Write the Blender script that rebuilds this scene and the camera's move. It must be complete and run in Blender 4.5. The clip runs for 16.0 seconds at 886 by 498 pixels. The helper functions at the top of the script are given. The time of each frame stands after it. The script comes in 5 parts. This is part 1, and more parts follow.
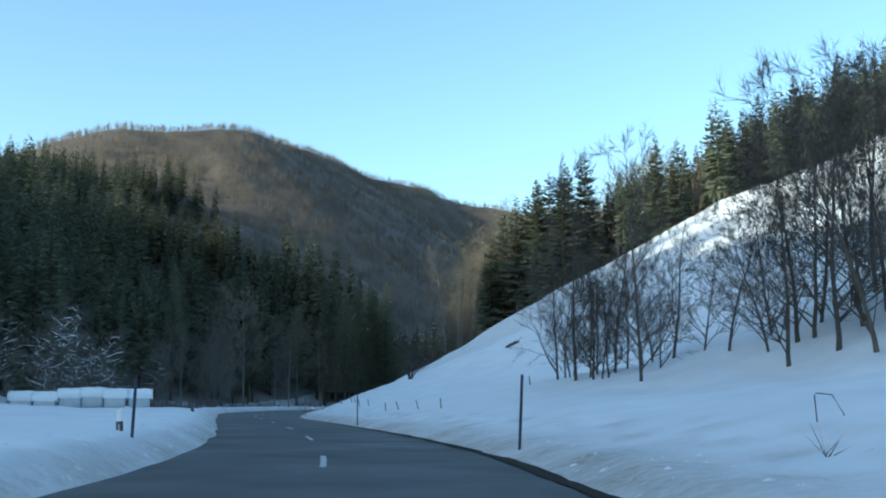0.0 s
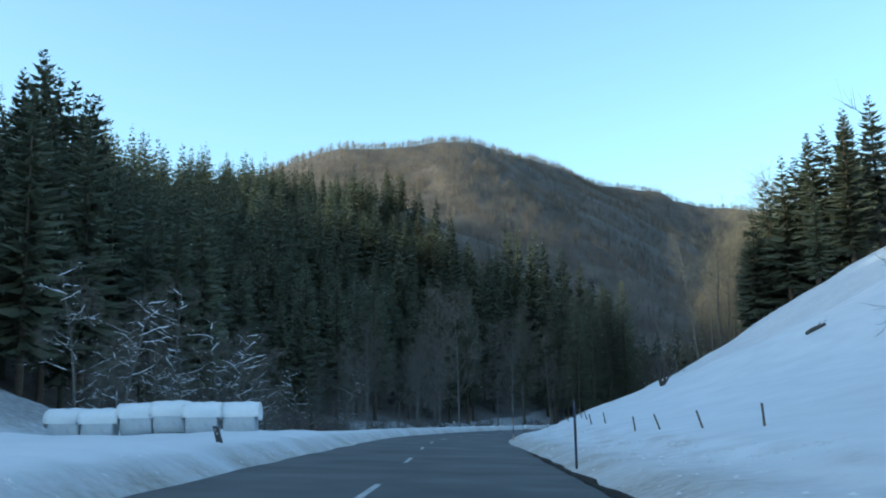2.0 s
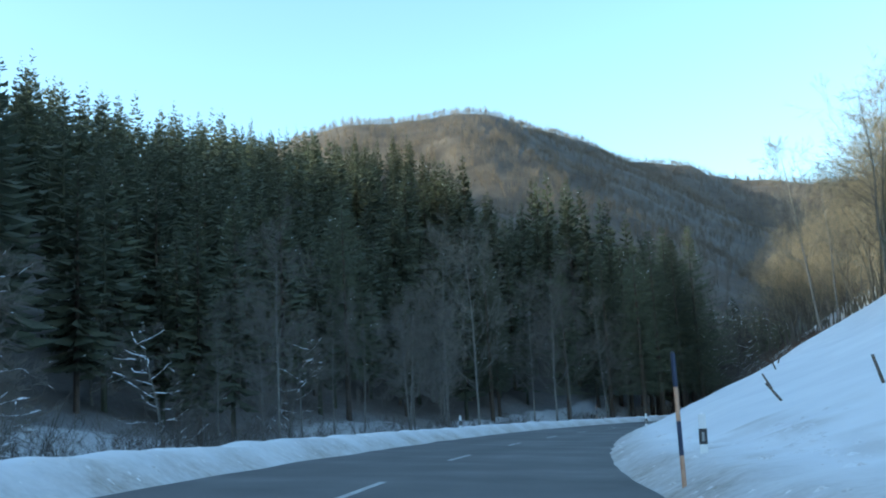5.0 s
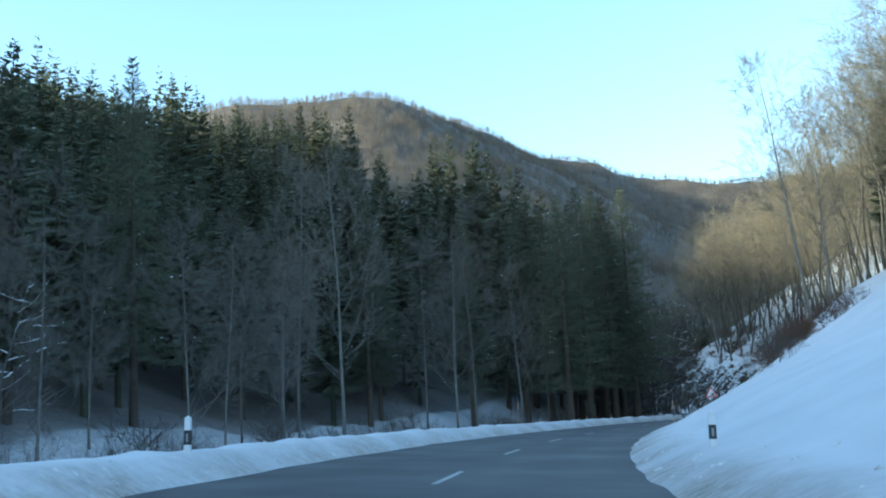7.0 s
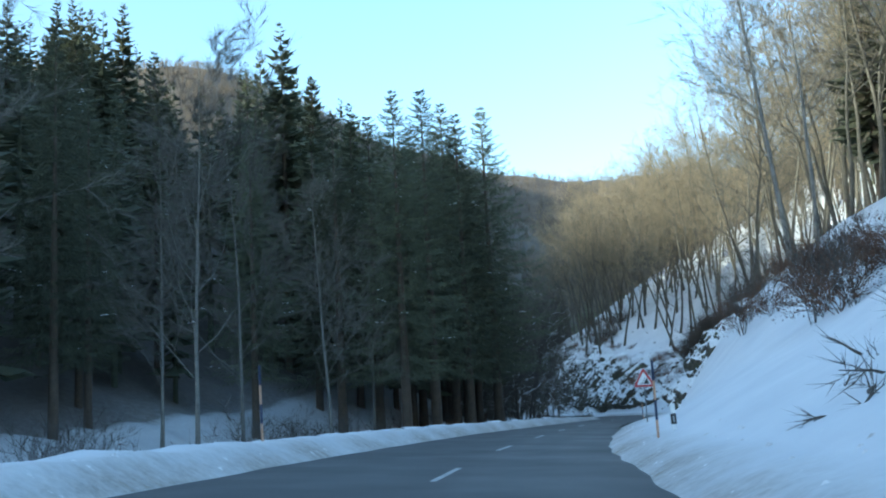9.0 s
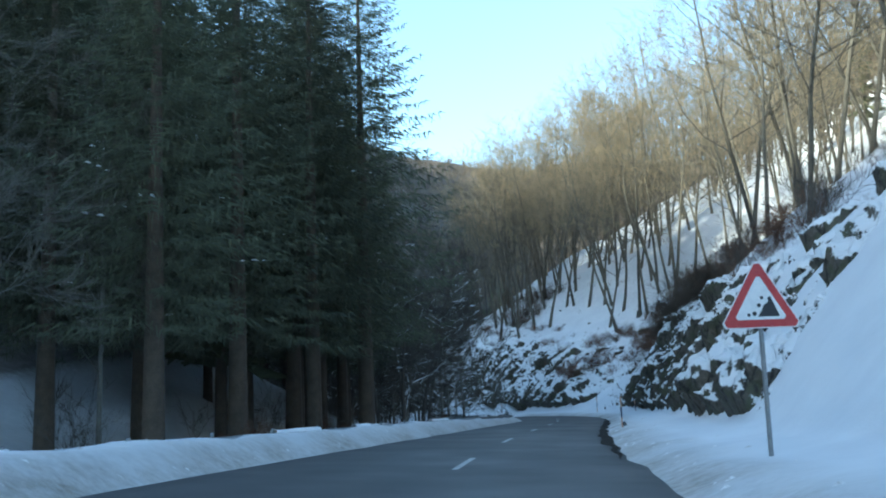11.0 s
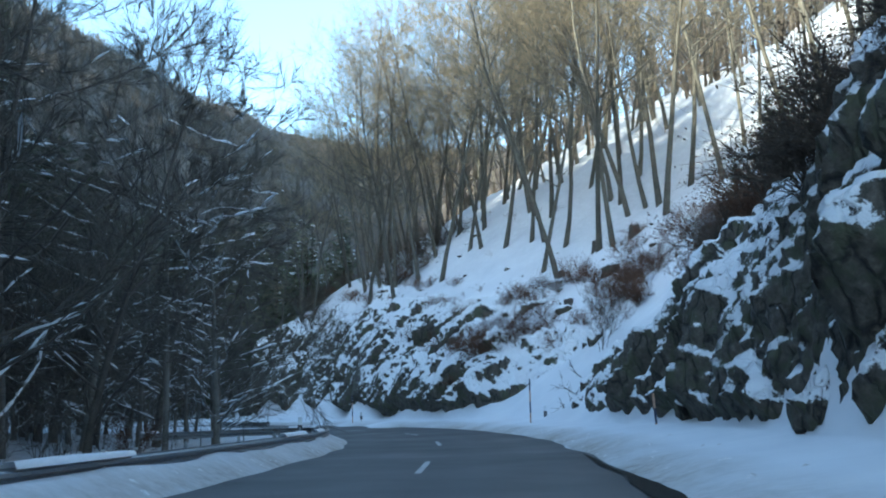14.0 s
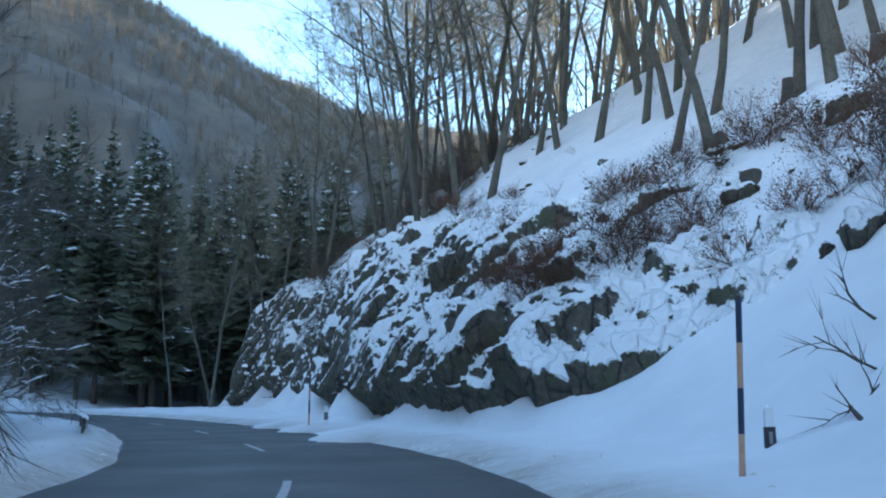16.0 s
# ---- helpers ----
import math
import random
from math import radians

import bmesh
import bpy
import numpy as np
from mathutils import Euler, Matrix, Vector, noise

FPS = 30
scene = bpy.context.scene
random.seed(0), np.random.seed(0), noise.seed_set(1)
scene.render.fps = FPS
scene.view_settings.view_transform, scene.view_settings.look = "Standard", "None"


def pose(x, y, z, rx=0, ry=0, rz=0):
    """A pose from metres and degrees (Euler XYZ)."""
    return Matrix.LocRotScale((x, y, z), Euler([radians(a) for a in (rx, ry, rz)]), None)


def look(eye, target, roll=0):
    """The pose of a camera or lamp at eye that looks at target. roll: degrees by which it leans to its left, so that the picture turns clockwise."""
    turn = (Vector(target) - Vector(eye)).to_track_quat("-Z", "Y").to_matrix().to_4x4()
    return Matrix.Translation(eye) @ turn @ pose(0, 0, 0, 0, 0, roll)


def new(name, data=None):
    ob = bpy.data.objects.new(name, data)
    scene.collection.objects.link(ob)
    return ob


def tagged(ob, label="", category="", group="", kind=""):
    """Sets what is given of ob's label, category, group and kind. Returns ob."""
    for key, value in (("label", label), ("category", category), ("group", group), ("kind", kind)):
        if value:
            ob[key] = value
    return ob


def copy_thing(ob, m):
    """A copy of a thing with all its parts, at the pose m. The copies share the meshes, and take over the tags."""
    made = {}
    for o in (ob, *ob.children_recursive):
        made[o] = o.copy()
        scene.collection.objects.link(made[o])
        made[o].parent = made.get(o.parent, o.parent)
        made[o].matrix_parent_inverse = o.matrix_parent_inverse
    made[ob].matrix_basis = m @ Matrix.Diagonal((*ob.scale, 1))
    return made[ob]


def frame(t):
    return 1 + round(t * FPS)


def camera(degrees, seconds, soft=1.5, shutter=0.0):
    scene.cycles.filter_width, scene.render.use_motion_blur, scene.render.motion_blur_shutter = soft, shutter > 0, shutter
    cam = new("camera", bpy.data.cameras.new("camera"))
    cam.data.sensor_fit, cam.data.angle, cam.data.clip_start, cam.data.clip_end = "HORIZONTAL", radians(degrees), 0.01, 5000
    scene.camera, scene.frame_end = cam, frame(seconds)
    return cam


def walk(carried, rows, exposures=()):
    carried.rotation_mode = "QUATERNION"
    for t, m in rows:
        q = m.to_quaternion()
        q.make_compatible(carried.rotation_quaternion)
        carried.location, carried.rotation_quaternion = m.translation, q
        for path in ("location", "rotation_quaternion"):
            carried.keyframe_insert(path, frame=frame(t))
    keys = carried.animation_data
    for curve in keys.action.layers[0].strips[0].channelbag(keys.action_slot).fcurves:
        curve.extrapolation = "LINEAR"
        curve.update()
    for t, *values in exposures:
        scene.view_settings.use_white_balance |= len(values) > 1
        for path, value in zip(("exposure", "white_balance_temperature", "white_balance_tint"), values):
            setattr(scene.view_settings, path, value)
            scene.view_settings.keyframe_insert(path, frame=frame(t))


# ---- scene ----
cam = camera(47.0, 16.0, soft=2.0)
PATH = [
    (0, (2.003, 2.892, 1.213), (1.927, 4.868, 1.515), -0.2),
    (0.5, (1.935, 11.254, 1.208), (1.748, 13.221, 1.518), -0.3),
    (1, (1.353, 20.01, 1.206), (1.017, 21.955, 1.528), -0.9),
    (1.5, (0.145, 28.325, 1.201), (-0.309, 30.246, 1.524), -1.1),
    (2, (-1.612, 37.365, 1.178), (-2.132, 39.266, 1.519), -1.1),
    (2.5, (-3.429, 46.037, 1.216), (-3.972, 47.932, 1.558), -1.6),
    (3, (-5.617, 55.405, 1.274), (-6.186, 57.292, 1.613), -2.5),
    (3.2, (-6.5, 59.243, 1.262), (-7.082, 61.125, 1.605), -2.4),
    (5.3, (-17.024, 100.925, 1.137), (-17.576, 102.818, 1.474), -3.4),
    (5.5, (-17.916, 104.808, 1.18), (-18.456, 106.706, 1.509), -3.5),
    (6, (-20.038, 114.409, 1.209), (-20.527, 116.318, 1.551), -3.8),
    (6.5, (-21.78, 123.448, 1.251), (-22.21, 125.372, 1.59), -3.6),
    (7, (-23.134, 133.833, 1.195), (-23.508, 135.768, 1.532), -3.1),
    (7.5, (-24.533, 145.158, 1.229), (-24.84, 147.106, 1.566), -3.3),
    (8, (-25.685, 156.711, 1.226), (-25.908, 158.67, 1.563), -3.1),
    (8.5, (-26.136, 167.372, 1.232), (-26.283, 169.338, 1.568), -3.1),
    (9, (-26.088, 178.205, 1.197), (-26.162, 180.176, 1.524), -3.2),
    (9.2, (-26.103, 182.488, 1.132), (-26.151, 184.462, 1.451), -3.3),
    (11.3, (-22.218, 227.164, 1.237), (-22.101, 229.136, 1.548), -1.9),
    (11.5, (-21.595, 231.365, 1.302), (-21.463, 233.336, 1.613), -1.9),
    (12, (-20.202, 241.604, 1.221), (-20.027, 243.572, 1.534), -1.7),
    (12.5, (-18.724, 250.884, 1.151), (-18.506, 252.847, 1.462), -1.5),
    (13, (-17.051, 260.498, 1.157), (-16.792, 262.458, 1.459), -1.7),
    (13.5, (-15.309, 269.506, 1.17), (-15.036, 271.463, 1.484), -1.3),
    (14, (-13.31, 279.262, 1.212), (-13.029, 281.218, 1.52), -1.6),
    (14.5, (-11.295, 288.259, 1.203), (-11.018, 290.217, 1.504), -0.9),
    (15, (-9.464, 297.804, 1.178), (-9.215, 299.766, 1.478), -0.3),
    (15.5, (-8.094, 306.382, 1.128), (-7.881, 308.348, 1.427), 0.3),
    (16, (-6.705, 315.444, 1.17), (-6.573, 317.417, 1.472), 0.6),
]
walk(cam, [(t, look(eye, target, roll)) for t, eye, target, roll in PATH],
     exposures=[(0, 1.25, 5830, -6), (3, 1.55, 5860, -7), (5.5, 1.82, 5930, -7), (9, 1.96, 5860, -6), (12.5, 2.13, 5970, -5), (14.5, 2.38, 5930, -2), (16, 2.41, 5850, 0)])

# ---- world, sun ----
SUN_EL, SUN_AZ = 15.2, 242.0     # degrees; azimuth clockwise from +y
world = bpy.data.worlds.new("winter_sky")
scene.world = world
world.use_nodes = True
wn = world.node_tree
sky = wn.nodes.new("ShaderNodeTexSky")
sky.sky_type, sky.sun_disc = "NISHITA", False
sky.sun_elevation, sky.sun_rotation = radians(SUN_EL), radians(SUN_AZ)
sky.altitude, sky.air_density, sky.dust_density, sky.ozone_density = 500, 1.0, 1.35, 1.5
bg = wn.nodes["Background"]
wn.links.new(sky.outputs[0], bg.inputs[0])
bg.inputs[1].default_value = 0.15
sun = new("sun", bpy.data.lights.new("sun", "SUN"))
sun.data.energy, sun.data.angle, sun.data.color = 3.4, radians(0.6), (1.0, 0.90, 0.75)
sa, se = radians(SUN_AZ), radians(SUN_EL)
sun.matrix_world = look((0, 0, 300), Vector((0, 0, 300)) - Vector((math.sin(sa) * math.cos(se), math.cos(sa) * math.cos(se), math.sin(se))))


# ---- materials ----
def mat(name):
    m = bpy.data.materials.new(name)
    m.use_nodes = True
    nt = m.node_tree
    return m, nt, nt.nodes["Principled BSDF"]


def nd(nt, kind, **kw):
    n = nt.nodes.new(kind)
    for k, v in kw.items():
        n.inputs[k].default_value = v
    return n


def noise_tex(nt, scale, detail=4.0, rough=0.6, coord="Object"):
    tc = nt.nodes.new("ShaderNodeTexCoord")
    n = nd(nt, "ShaderNodeTexNoise", Scale=scale, Detail=detail, Roughness=rough)
    nt.links.new(tc.outputs[coord], n.inputs["Vector"])
    return n


def ramp(nt, fac, stops):
    r = nt.nodes.new("ShaderNodeValToRGB")
    el = r.color_ramp.elements
    while len(el) < len(stops):
        el.new(0.5)
    for e, (p, c) in zip(el, stops):
        e.position, e.color = p, (*c, 1)
    nt.links.new(fac, r.inputs[0])
    return r


def mix(nt, fac, a, b, blend="MIX"):
    m = nt.nodes.new("ShaderNodeMix")
    m.data_type, m.blend_type = "RGBA", blend
    for sock, v in ((m.inputs[0], fac), (m.inputs[6], a), (m.inputs[7], b)):
        if isinstance(v, (int, float)):
            sock.default_value = v
        elif isinstance(v, tuple):
            sock.default_value = (*v, 1)
        else:
            nt.links.new(v, sock)
    return m.outputs[2]


def bump(nt, bsdf, height, strength, dist):
    b = nd(nt, "ShaderNodeBump", Strength=strength, Distance=dist)
    nt.links.new(height, b.inputs["Height"])
    nt.links.new(b.outputs[0], bsdf.inputs["Normal"])


def varied(name, c1, c2, scale=3.0, rough=0.8, bumps=0.3, bdist=0.03, per_object=0.0, coord="Object"):
    """A surface of two colours mixed by noise at two scales, with relief."""
    m, nt, p = mat(name)
    n1, n2 = noise_tex(nt, scale, coord=coord), noise_tex(nt, scale * 9, 6.0, 0.7, coord)
    f = nd(nt, "ShaderNodeMath")
    f.operation = "MULTIPLY_ADD"
    nt.links.new(n1.outputs[0], f.inputs[0])
    f.inputs[1].default_value = 0.7
    nt.links.new(n2.outputs[0], f.inputs[2])
    r = ramp(nt, f.outputs[0], [(0.55, c1), (0.98, c2)])
    col = r.outputs[0]
    if per_object:
        oi = nt.nodes.new("ShaderNodeObjectInfo")
        hv = nd(nt, "ShaderNodeHueSaturation")
        mr = nd(nt, "ShaderNodeMapRange")
        mr.inputs[3].default_value, mr.inputs[4].default_value = 1 - per_object, 1 + per_object
        nt.links.new(oi.outputs["Random"], mr.inputs[0])
        nt.links.new(mr.outputs[0], hv.inputs["Value"])
        nt.links.new(col, hv.inputs["Color"])
        col = hv.outputs[0]
    nt.links.new(col, p.inputs["Base Color"])
    p.inputs["Roughness"].default_value = rough
    if bumps:
        bump(nt, p, n2.outputs[0], bumps, bdist)
    return m


def snow_ground():
    """Snow; the sheet's own attributes say where road dirt, leaf litter with the woods' painted shade, and bare rock
    lie.
    """
    m, nt, p = mat("snow_ground")
    n1, n2, n3 = noise_tex(nt, 0.35), noise_tex(nt, 2.2, 5.0), noise_tex(nt, 14.0, 5.0, 0.7)
    base = ramp(nt, n1.outputs[0], [(0.3, (0.65, 0.67, 0.70)), (0.7, (0.745, 0.765, 0.785))]).outputs[0]
    dirt = nt.nodes.new("ShaderNodeAttribute")
    dirt.attribute_name = "dirt"
    litter = nt.nodes.new("ShaderNodeAttribute")
    litter.attribute_name = "litter"
    speck = ramp(nt, n2.outputs[0], [(0.32, (0, 0, 0)), (0.56, (1, 1, 1))]).outputs[0]
    soft = ramp(nt, n2.outputs[0], [(0.3, (0.55, 0.55, 0.55)), (0.65, (1, 1, 1))]).outputs[0]
    df = mix(nt, 1.0, dirt.outputs["Color"], soft, "MULTIPLY")
    n4 = noise_tex(nt, 5.0, 6.0, 0.75)
    brown = ramp(nt, n4.outputs[0], [(0.30, (0.17, 0.145, 0.115)), (0.5, (0.32, 0.285, 0.24)), (0.7, (0.48, 0.45, 0.41))]).outputs[0]
    col = mix(nt, df, base, brown)
    lf = ramp(nt, n3.outputs[0], [(0.40, (0, 0, 0)), (0.58, (1, 1, 1))]).outputs[0]
    lf = mix(nt, 0.55, lf, speck)
    hi = nd(nt, "ShaderNodeMapRange")
    hi.inputs[1].default_value, hi.inputs[2].default_value = .55, 1.0
    nt.links.new(litter.outputs["Fac"], hi.inputs[0])
    lf = mix(nt, hi.outputs[0], lf, (1, 1, 1))
    lf = mix(nt, 1.0, litter.outputs["Color"], lf, "MULTIPLY")
    n5 = noise_tex(nt, 0.06, 8.0, 0.75)
    # leaf-floor browns, which also paint the shade under the left wood
    leaf_shade = ramp(nt, n5.outputs[0], [(0.3, (0.050, 0.042, 0.035)), (0.5, (0.095, 0.077, 0.061)), (0.7, (0.15, 0.122, 0.094))]).outputs[0]
    col = mix(nt, lf, col, leaf_shade)
    nt.links.new(col, p.inputs["Base Color"])
    p.inputs["Roughness"].default_value = 0.65
    p.inputs["Specular IOR Level"].default_value = 0.25
    h = mix(nt, 0.22, n2.outputs[0], n3.outputs[0])
    bump(nt, p, h, 0.28, 0.10)
    return m


def rock_material():
    """Dark grey-brown schist with moss; snow lies on the faces that look up."""
    m, nt, p = mat("rock_with_snow")
    n1, n2, n3 = noise_tex(nt, 0.8), noise_tex(nt, 4.5, 6.0, 0.7), noise_tex(nt, 1.7, 4.0)
    col = ramp(nt, n2.outputs[0], [(0.3, (0.032, 0.029, 0.024)), (0.55, (0.098, 0.086, 0.068)), (0.8, (0.195, 0.172, 0.138))]).outputs[0]
    tc = nt.nodes.new("ShaderNodeTexCoord")
    mp = nt.nodes.new("ShaderNodeMapping")
    mp.inputs["Scale"].default_value, mp.inputs["Rotation"].default_value = (1.0, 1.0, .38), (.25, -.3, .2)
    nt.links.new(tc.outputs["Object"], mp.inputs["Vector"])
    vo = nd(nt, "ShaderNodeTexVoronoi", Scale=2.3)
    vo.feature = "DISTANCE_TO_EDGE"
    wv = mix(nt, 0.22, mp.outputs[0], n3.outputs[1])
    nt.links.new(wv, vo.inputs["Vector"])
    crack = ramp(nt, vo.outputs[0], [(0.0, (0, 0, 0)), (0.09, (1, 1, 1))]).outputs[0]
    col = mix(nt, crack, (0.018, 0.016, 0.014), col)
    moss = ramp(nt, n3.outputs[0], [(0.48, (0, 0, 0)), (0.62, (1, 1, 1))]).outputs[0]
    col = mix(nt, moss, col, (0.070, 0.074, 0.044))
    geo = nt.nodes.new("ShaderNodeNewGeometry")
    sep = nt.nodes.new("ShaderNodeSeparateXYZ")
    nt.links.new(geo.outputs["Normal"], sep.inputs[0])
    a = nd(nt, "ShaderNodeMath")
    a.operation = "MULTIPLY_ADD"
    nt.links.new(n2.outputs[0], a.inputs[0])
    a.inputs[1].default_value = 1.0
    nt.links.new(sep.outputs[2], a.inputs[2])
    b = nd(nt, "ShaderNodeMath")
    b.operation = "MULTIPLY_ADD"
    nt.links.new(n1.outputs[0], b.inputs[0])
    b.inputs[1].default_value = 0.9
    nt.links.new(a.outputs[0], b.inputs[2])
    c = nd(nt, "ShaderNodeMath")
    c.operation = "MULTIPLY"
    c.inputs[1].default_value = 0.5
    nt.links.new(b.outputs[0], c.inputs[0])
    sn = ramp(nt, c.outputs[0], [(0.66, (0, 0, 0)), (0.70, (1, 1, 1))]).outputs[0]
    col = mix(nt, sn, col, (0.78, 0.80, 0.82))
    nt.links.new(col, p.inputs["Base Color"])
    p.inputs["Roughness"].default_value = 0.8
    bump(nt, p, mix(nt, 0.45, n2.outputs[0], crack), 0.9, 0.16)
    return m


def asphalt():
    m, nt, p = mat("damp_asphalt")
    n1, n2, n3 = noise_tex(nt, 0.25), noise_tex(nt, 60.0, 3.0), noise_tex(nt, 2.0, 5.0)
    col = ramp(nt, n3.outputs[0], [(0.3, (0.044, 0.045, 0.046)), (0.7, (0.072, 0.072, 0.072))]).outputs[0]
    wear = nt.nodes.new("ShaderNodeAttribute")
    wear.attribute_name = "wear"
    col = mix(nt, wear.outputs["Color"], col, (0.11, 0.11, 0.112))
    wet = nt.nodes.new("ShaderNodeAttribute")
    wet.attribute_name = "wet"
    col = mix(nt, wet.outputs["Color"], col, (0.012, 0.012, 0.012))
    nt.links.new(col, p.inputs["Base Color"])
    r = ramp(nt, n1.outputs[0], [(0.3, (0.50, 0.50, 0.50)), (0.7, (0.72, 0.72, 0.72))]).outputs[0]
    nt.links.new(r, p.inputs["Roughness"])
    p.inputs["Specular IOR Level"].default_value = 0.45
    bump(nt, p, n2.outputs[0], 0.35, 0.01)
    return m


def thin(m, share):
    """Lets part of the light pass through leaves, needles and brooms of twigs."""
    nt = m.node_tree
    p, out = nt.nodes["Principled BSDF"], nt.nodes["Material Output"]
    tr, mx = nt.nodes.new("ShaderNodeBsdfTranslucent"), nt.nodes.new("ShaderNodeMixShader")
    mx.inputs[0].default_value = share
    nt.links.new(p.inputs["Base Color"].links[0].from_socket, tr.inputs["Color"])
    nt.links.new(p.outputs[0], mx.inputs[1])
    nt.links.new(tr.outputs[0], mx.inputs[2])
    nt.links.new(mx.outputs[0], out.inputs["Surface"])


M_SNOW = snow_ground()
M_ROCK = rock_material()
M_ROAD = asphalt()
M_MARK = varied("worn_white_paint", (0.22, 0.22, 0.22), (0.52, 0.53, 0.53), 3.0, 0.6, 0.2, 0.005)
M_BARK = varied("spruce_bark", (0.035, 0.026, 0.02), (0.10, 0.075, 0.055), 2.5, 0.9, 0.6, 0.03, 0.2)
M_NEEDLE = varied("spruce_needles", (0.058, 0.068, 0.051), (0.130, 0.140, 0.086), 0.7, 0.75, 0.0, 0, 0.35)
M_BEECH = varied("beech_bark", (0.036, 0.033, 0.027), (0.12, 0.110, 0.086), 1.2, 0.85, 0.4, 0.02, 0.25)
M_TWIG = varied("bare_twigs", (0.135, 0.109, 0.071), (0.285, 0.233, 0.154), 1.0, 0.85, 0.0, 0, 0.25)
M_DARKBARK = varied("alder_bark", (0.034, 0.030, 0.026), (0.096, 0.084, 0.072), 2.0, 0.9, 0.4, 0.02, 0.2)
M_GREYBARK = varied("grey_lichen_bark", (0.062, 0.058, 0.051), (0.205, 0.193, 0.172), 1.6, 0.9, 0.4, 0.02, 0.2)
M_GREYTWIG = varied("grey_twigs", (0.080, 0.072, 0.060), (0.175, 0.157, 0.132), 1.2, 0.9, 0.0, 0, 0.25)
M_DRY = varied("dry_brush", (0.060, 0.033, 0.022), (0.150, 0.082, 0.052), 2.0, 0.9, 0.0, 0, 0.25)
M_DARKBRUSH = varied("dark_brush", (0.035, 0.027, 0.020), (0.09, 0.068, 0.05), 2.0, 0.9, 0.0, 0, 0.25)
M_CLUMP = varied("clump_snow", (0.78, 0.80, 0.83), (0.90, 0.91, 0.92), 3.0, 0.7, 0.4, 0.05)
M_CLOD = varied("dirty_snow", (0.30, 0.27, 0.24), (0.80, 0.80, 0.80), 1.5, 0.8, 0.4, 0.02)
M_THROWN = varied("thrown_snow", (0.46, 0.45, 0.45), (0.74, 0.76, 0.78), 1.8, 0.8, 0.5, 0.03)
M_MUD = varied("wet_grit", (0.010, 0.009, 0.008), (0.045, 0.040, 0.034), 6.0, 0.95, 0.8, 0.02)
M_MUD.node_tree.nodes["Principled BSDF"].inputs["Specular IOR Level"].default_value = 0.12
M_FARTWIG = varied("far_bare_wood", (0.115, 0.096, 0.079), (0.225, 0.188, 0.153), 0.05, 0.95, 0.0, 0)
M_FARTWIG.node_tree.nodes["Principled BSDF"].inputs["Specular IOR Level"].default_value = 0.1
for m_, share_ in ((M_NEEDLE, .38), (M_FARTWIG, .45), (M_GREYTWIG, .3), (M_TWIG, .3), (M_DRY, .3)):
    thin(m_, share_)
M_STEEL = varied("galvanised_steel", (0.16, 0.17, 0.18), (0.30, 0.31, 0.32), 4.0, 0.5, 0.1, 0.005)
M_STEEL.node_tree.nodes["Principled BSDF"].inputs["Metallic"].default_value = 0.6
M_WHITE = varied("white_plastic", (0.62, 0.64, 0.65), (0.78, 0.79, 0.80), 6.0, 0.5, 0.1, 0.004)
M_BLACK = varied("black_plastic", (0.012, 0.013, 0.016), (0.03, 0.03, 0.034), 6.0, 0.5, 0.1, 0.004)
M_ORANGE = varied("faded_orange_paint", (0.42, 0.20, 0.11), (0.56, 0.36, 0.25), 4.0, 0.6, 0.2, 0.004)
M_POLEBLUE = varied("dark_blue_paint", (0.012, 0.02, 0.05), (0.03, 0.045, 0.09), 4.0, 0.6, 0.2, 0.004)
M_RED = varied("sign_red", (0.35, 0.02, 0.03), (0.48, 0.05, 0.05), 5.0, 0.45, 0.1, 0.003)
M_SIGNW = varied("sign_white", (0.62, 0.63, 0.64), (0.78, 0.78, 0.78), 5.0, 0.45, 0.1, 0.003)
M_WOOD = varied("weathered_wood", (0.05, 0.04, 0.032), (0.16, 0.13, 0.10), 5.0, 0.9, 0.5, 0.01, 0.2)
M_WRAP = varied("bale_wrap_film", (0.33, 0.36, 0.39), (0.52, 0.55, 0.58), 1.5, 0.4, 0.4, 0.03)


# ---- plan: the road's driving line, its bank and the valley's cross-sections ----
LINE = np.array([(2.4, -140), (2.3, -80), (2.1, -30), (2.0, 3), (1.94, 11.2), (1.35, 20), (0.15, 28.3), (-1.6, 37.4), (-3.4, 46), (-5.6, 55.4), (-8.7, 68), (-12.7, 84.5),
                 (-17, 101), (-20, 114.4), (-21.8, 123.5), (-23.2, 134), (-24.5, 145.2), (-25.6, 156.7), (-26.1, 167.4), (-26.2, 178.2), (-25.7, 193), (-24.4, 210), (-22.2, 227.2),
                 (-20.2, 241.6), (-18.7, 250.9), (-17.05, 260.5), (-15.3, 269.5), (-13.3, 279.3), (-11.3, 288.3), (-9.5, 297.8), (-8.0, 306.4), (-6.8, 315.4),
                 (-6.4, 328), (-7.2, 338), (-10.5, 352), (-15, 367), (-22, 385), (-30, 400), (-42, 418), (-60, 436), (-95, 458)], float)
acc = np.r_[0, np.cumsum(np.hypot(*np.diff(LINE, axis=0).T))]
acc -= acc[3]                                   # s = 0 where the drive begins
SS = np.arange(acc[0], acc[-1], 1.0)
PX, PY = np.interp(SS, acc, LINE[:, 0]), np.interp(SS, acc, LINE[:, 1])
ker = np.ones(9) / 9
for _ in range(2):
    PX = np.convolve(np.pad(PX, 4, mode="reflect", reflect_type="odd"), ker, "valid")
    PY = np.convolve(np.pad(PY, 4, mode="reflect", reflect_type="odd"), ker, "valid")
TX, TY = np.gradient(PX), np.gradient(PY)
tl = np.hypot(TX, TY)
TX, TY = TX / tl, TY / tl
NX, NY = -TY, TX                                # to the left


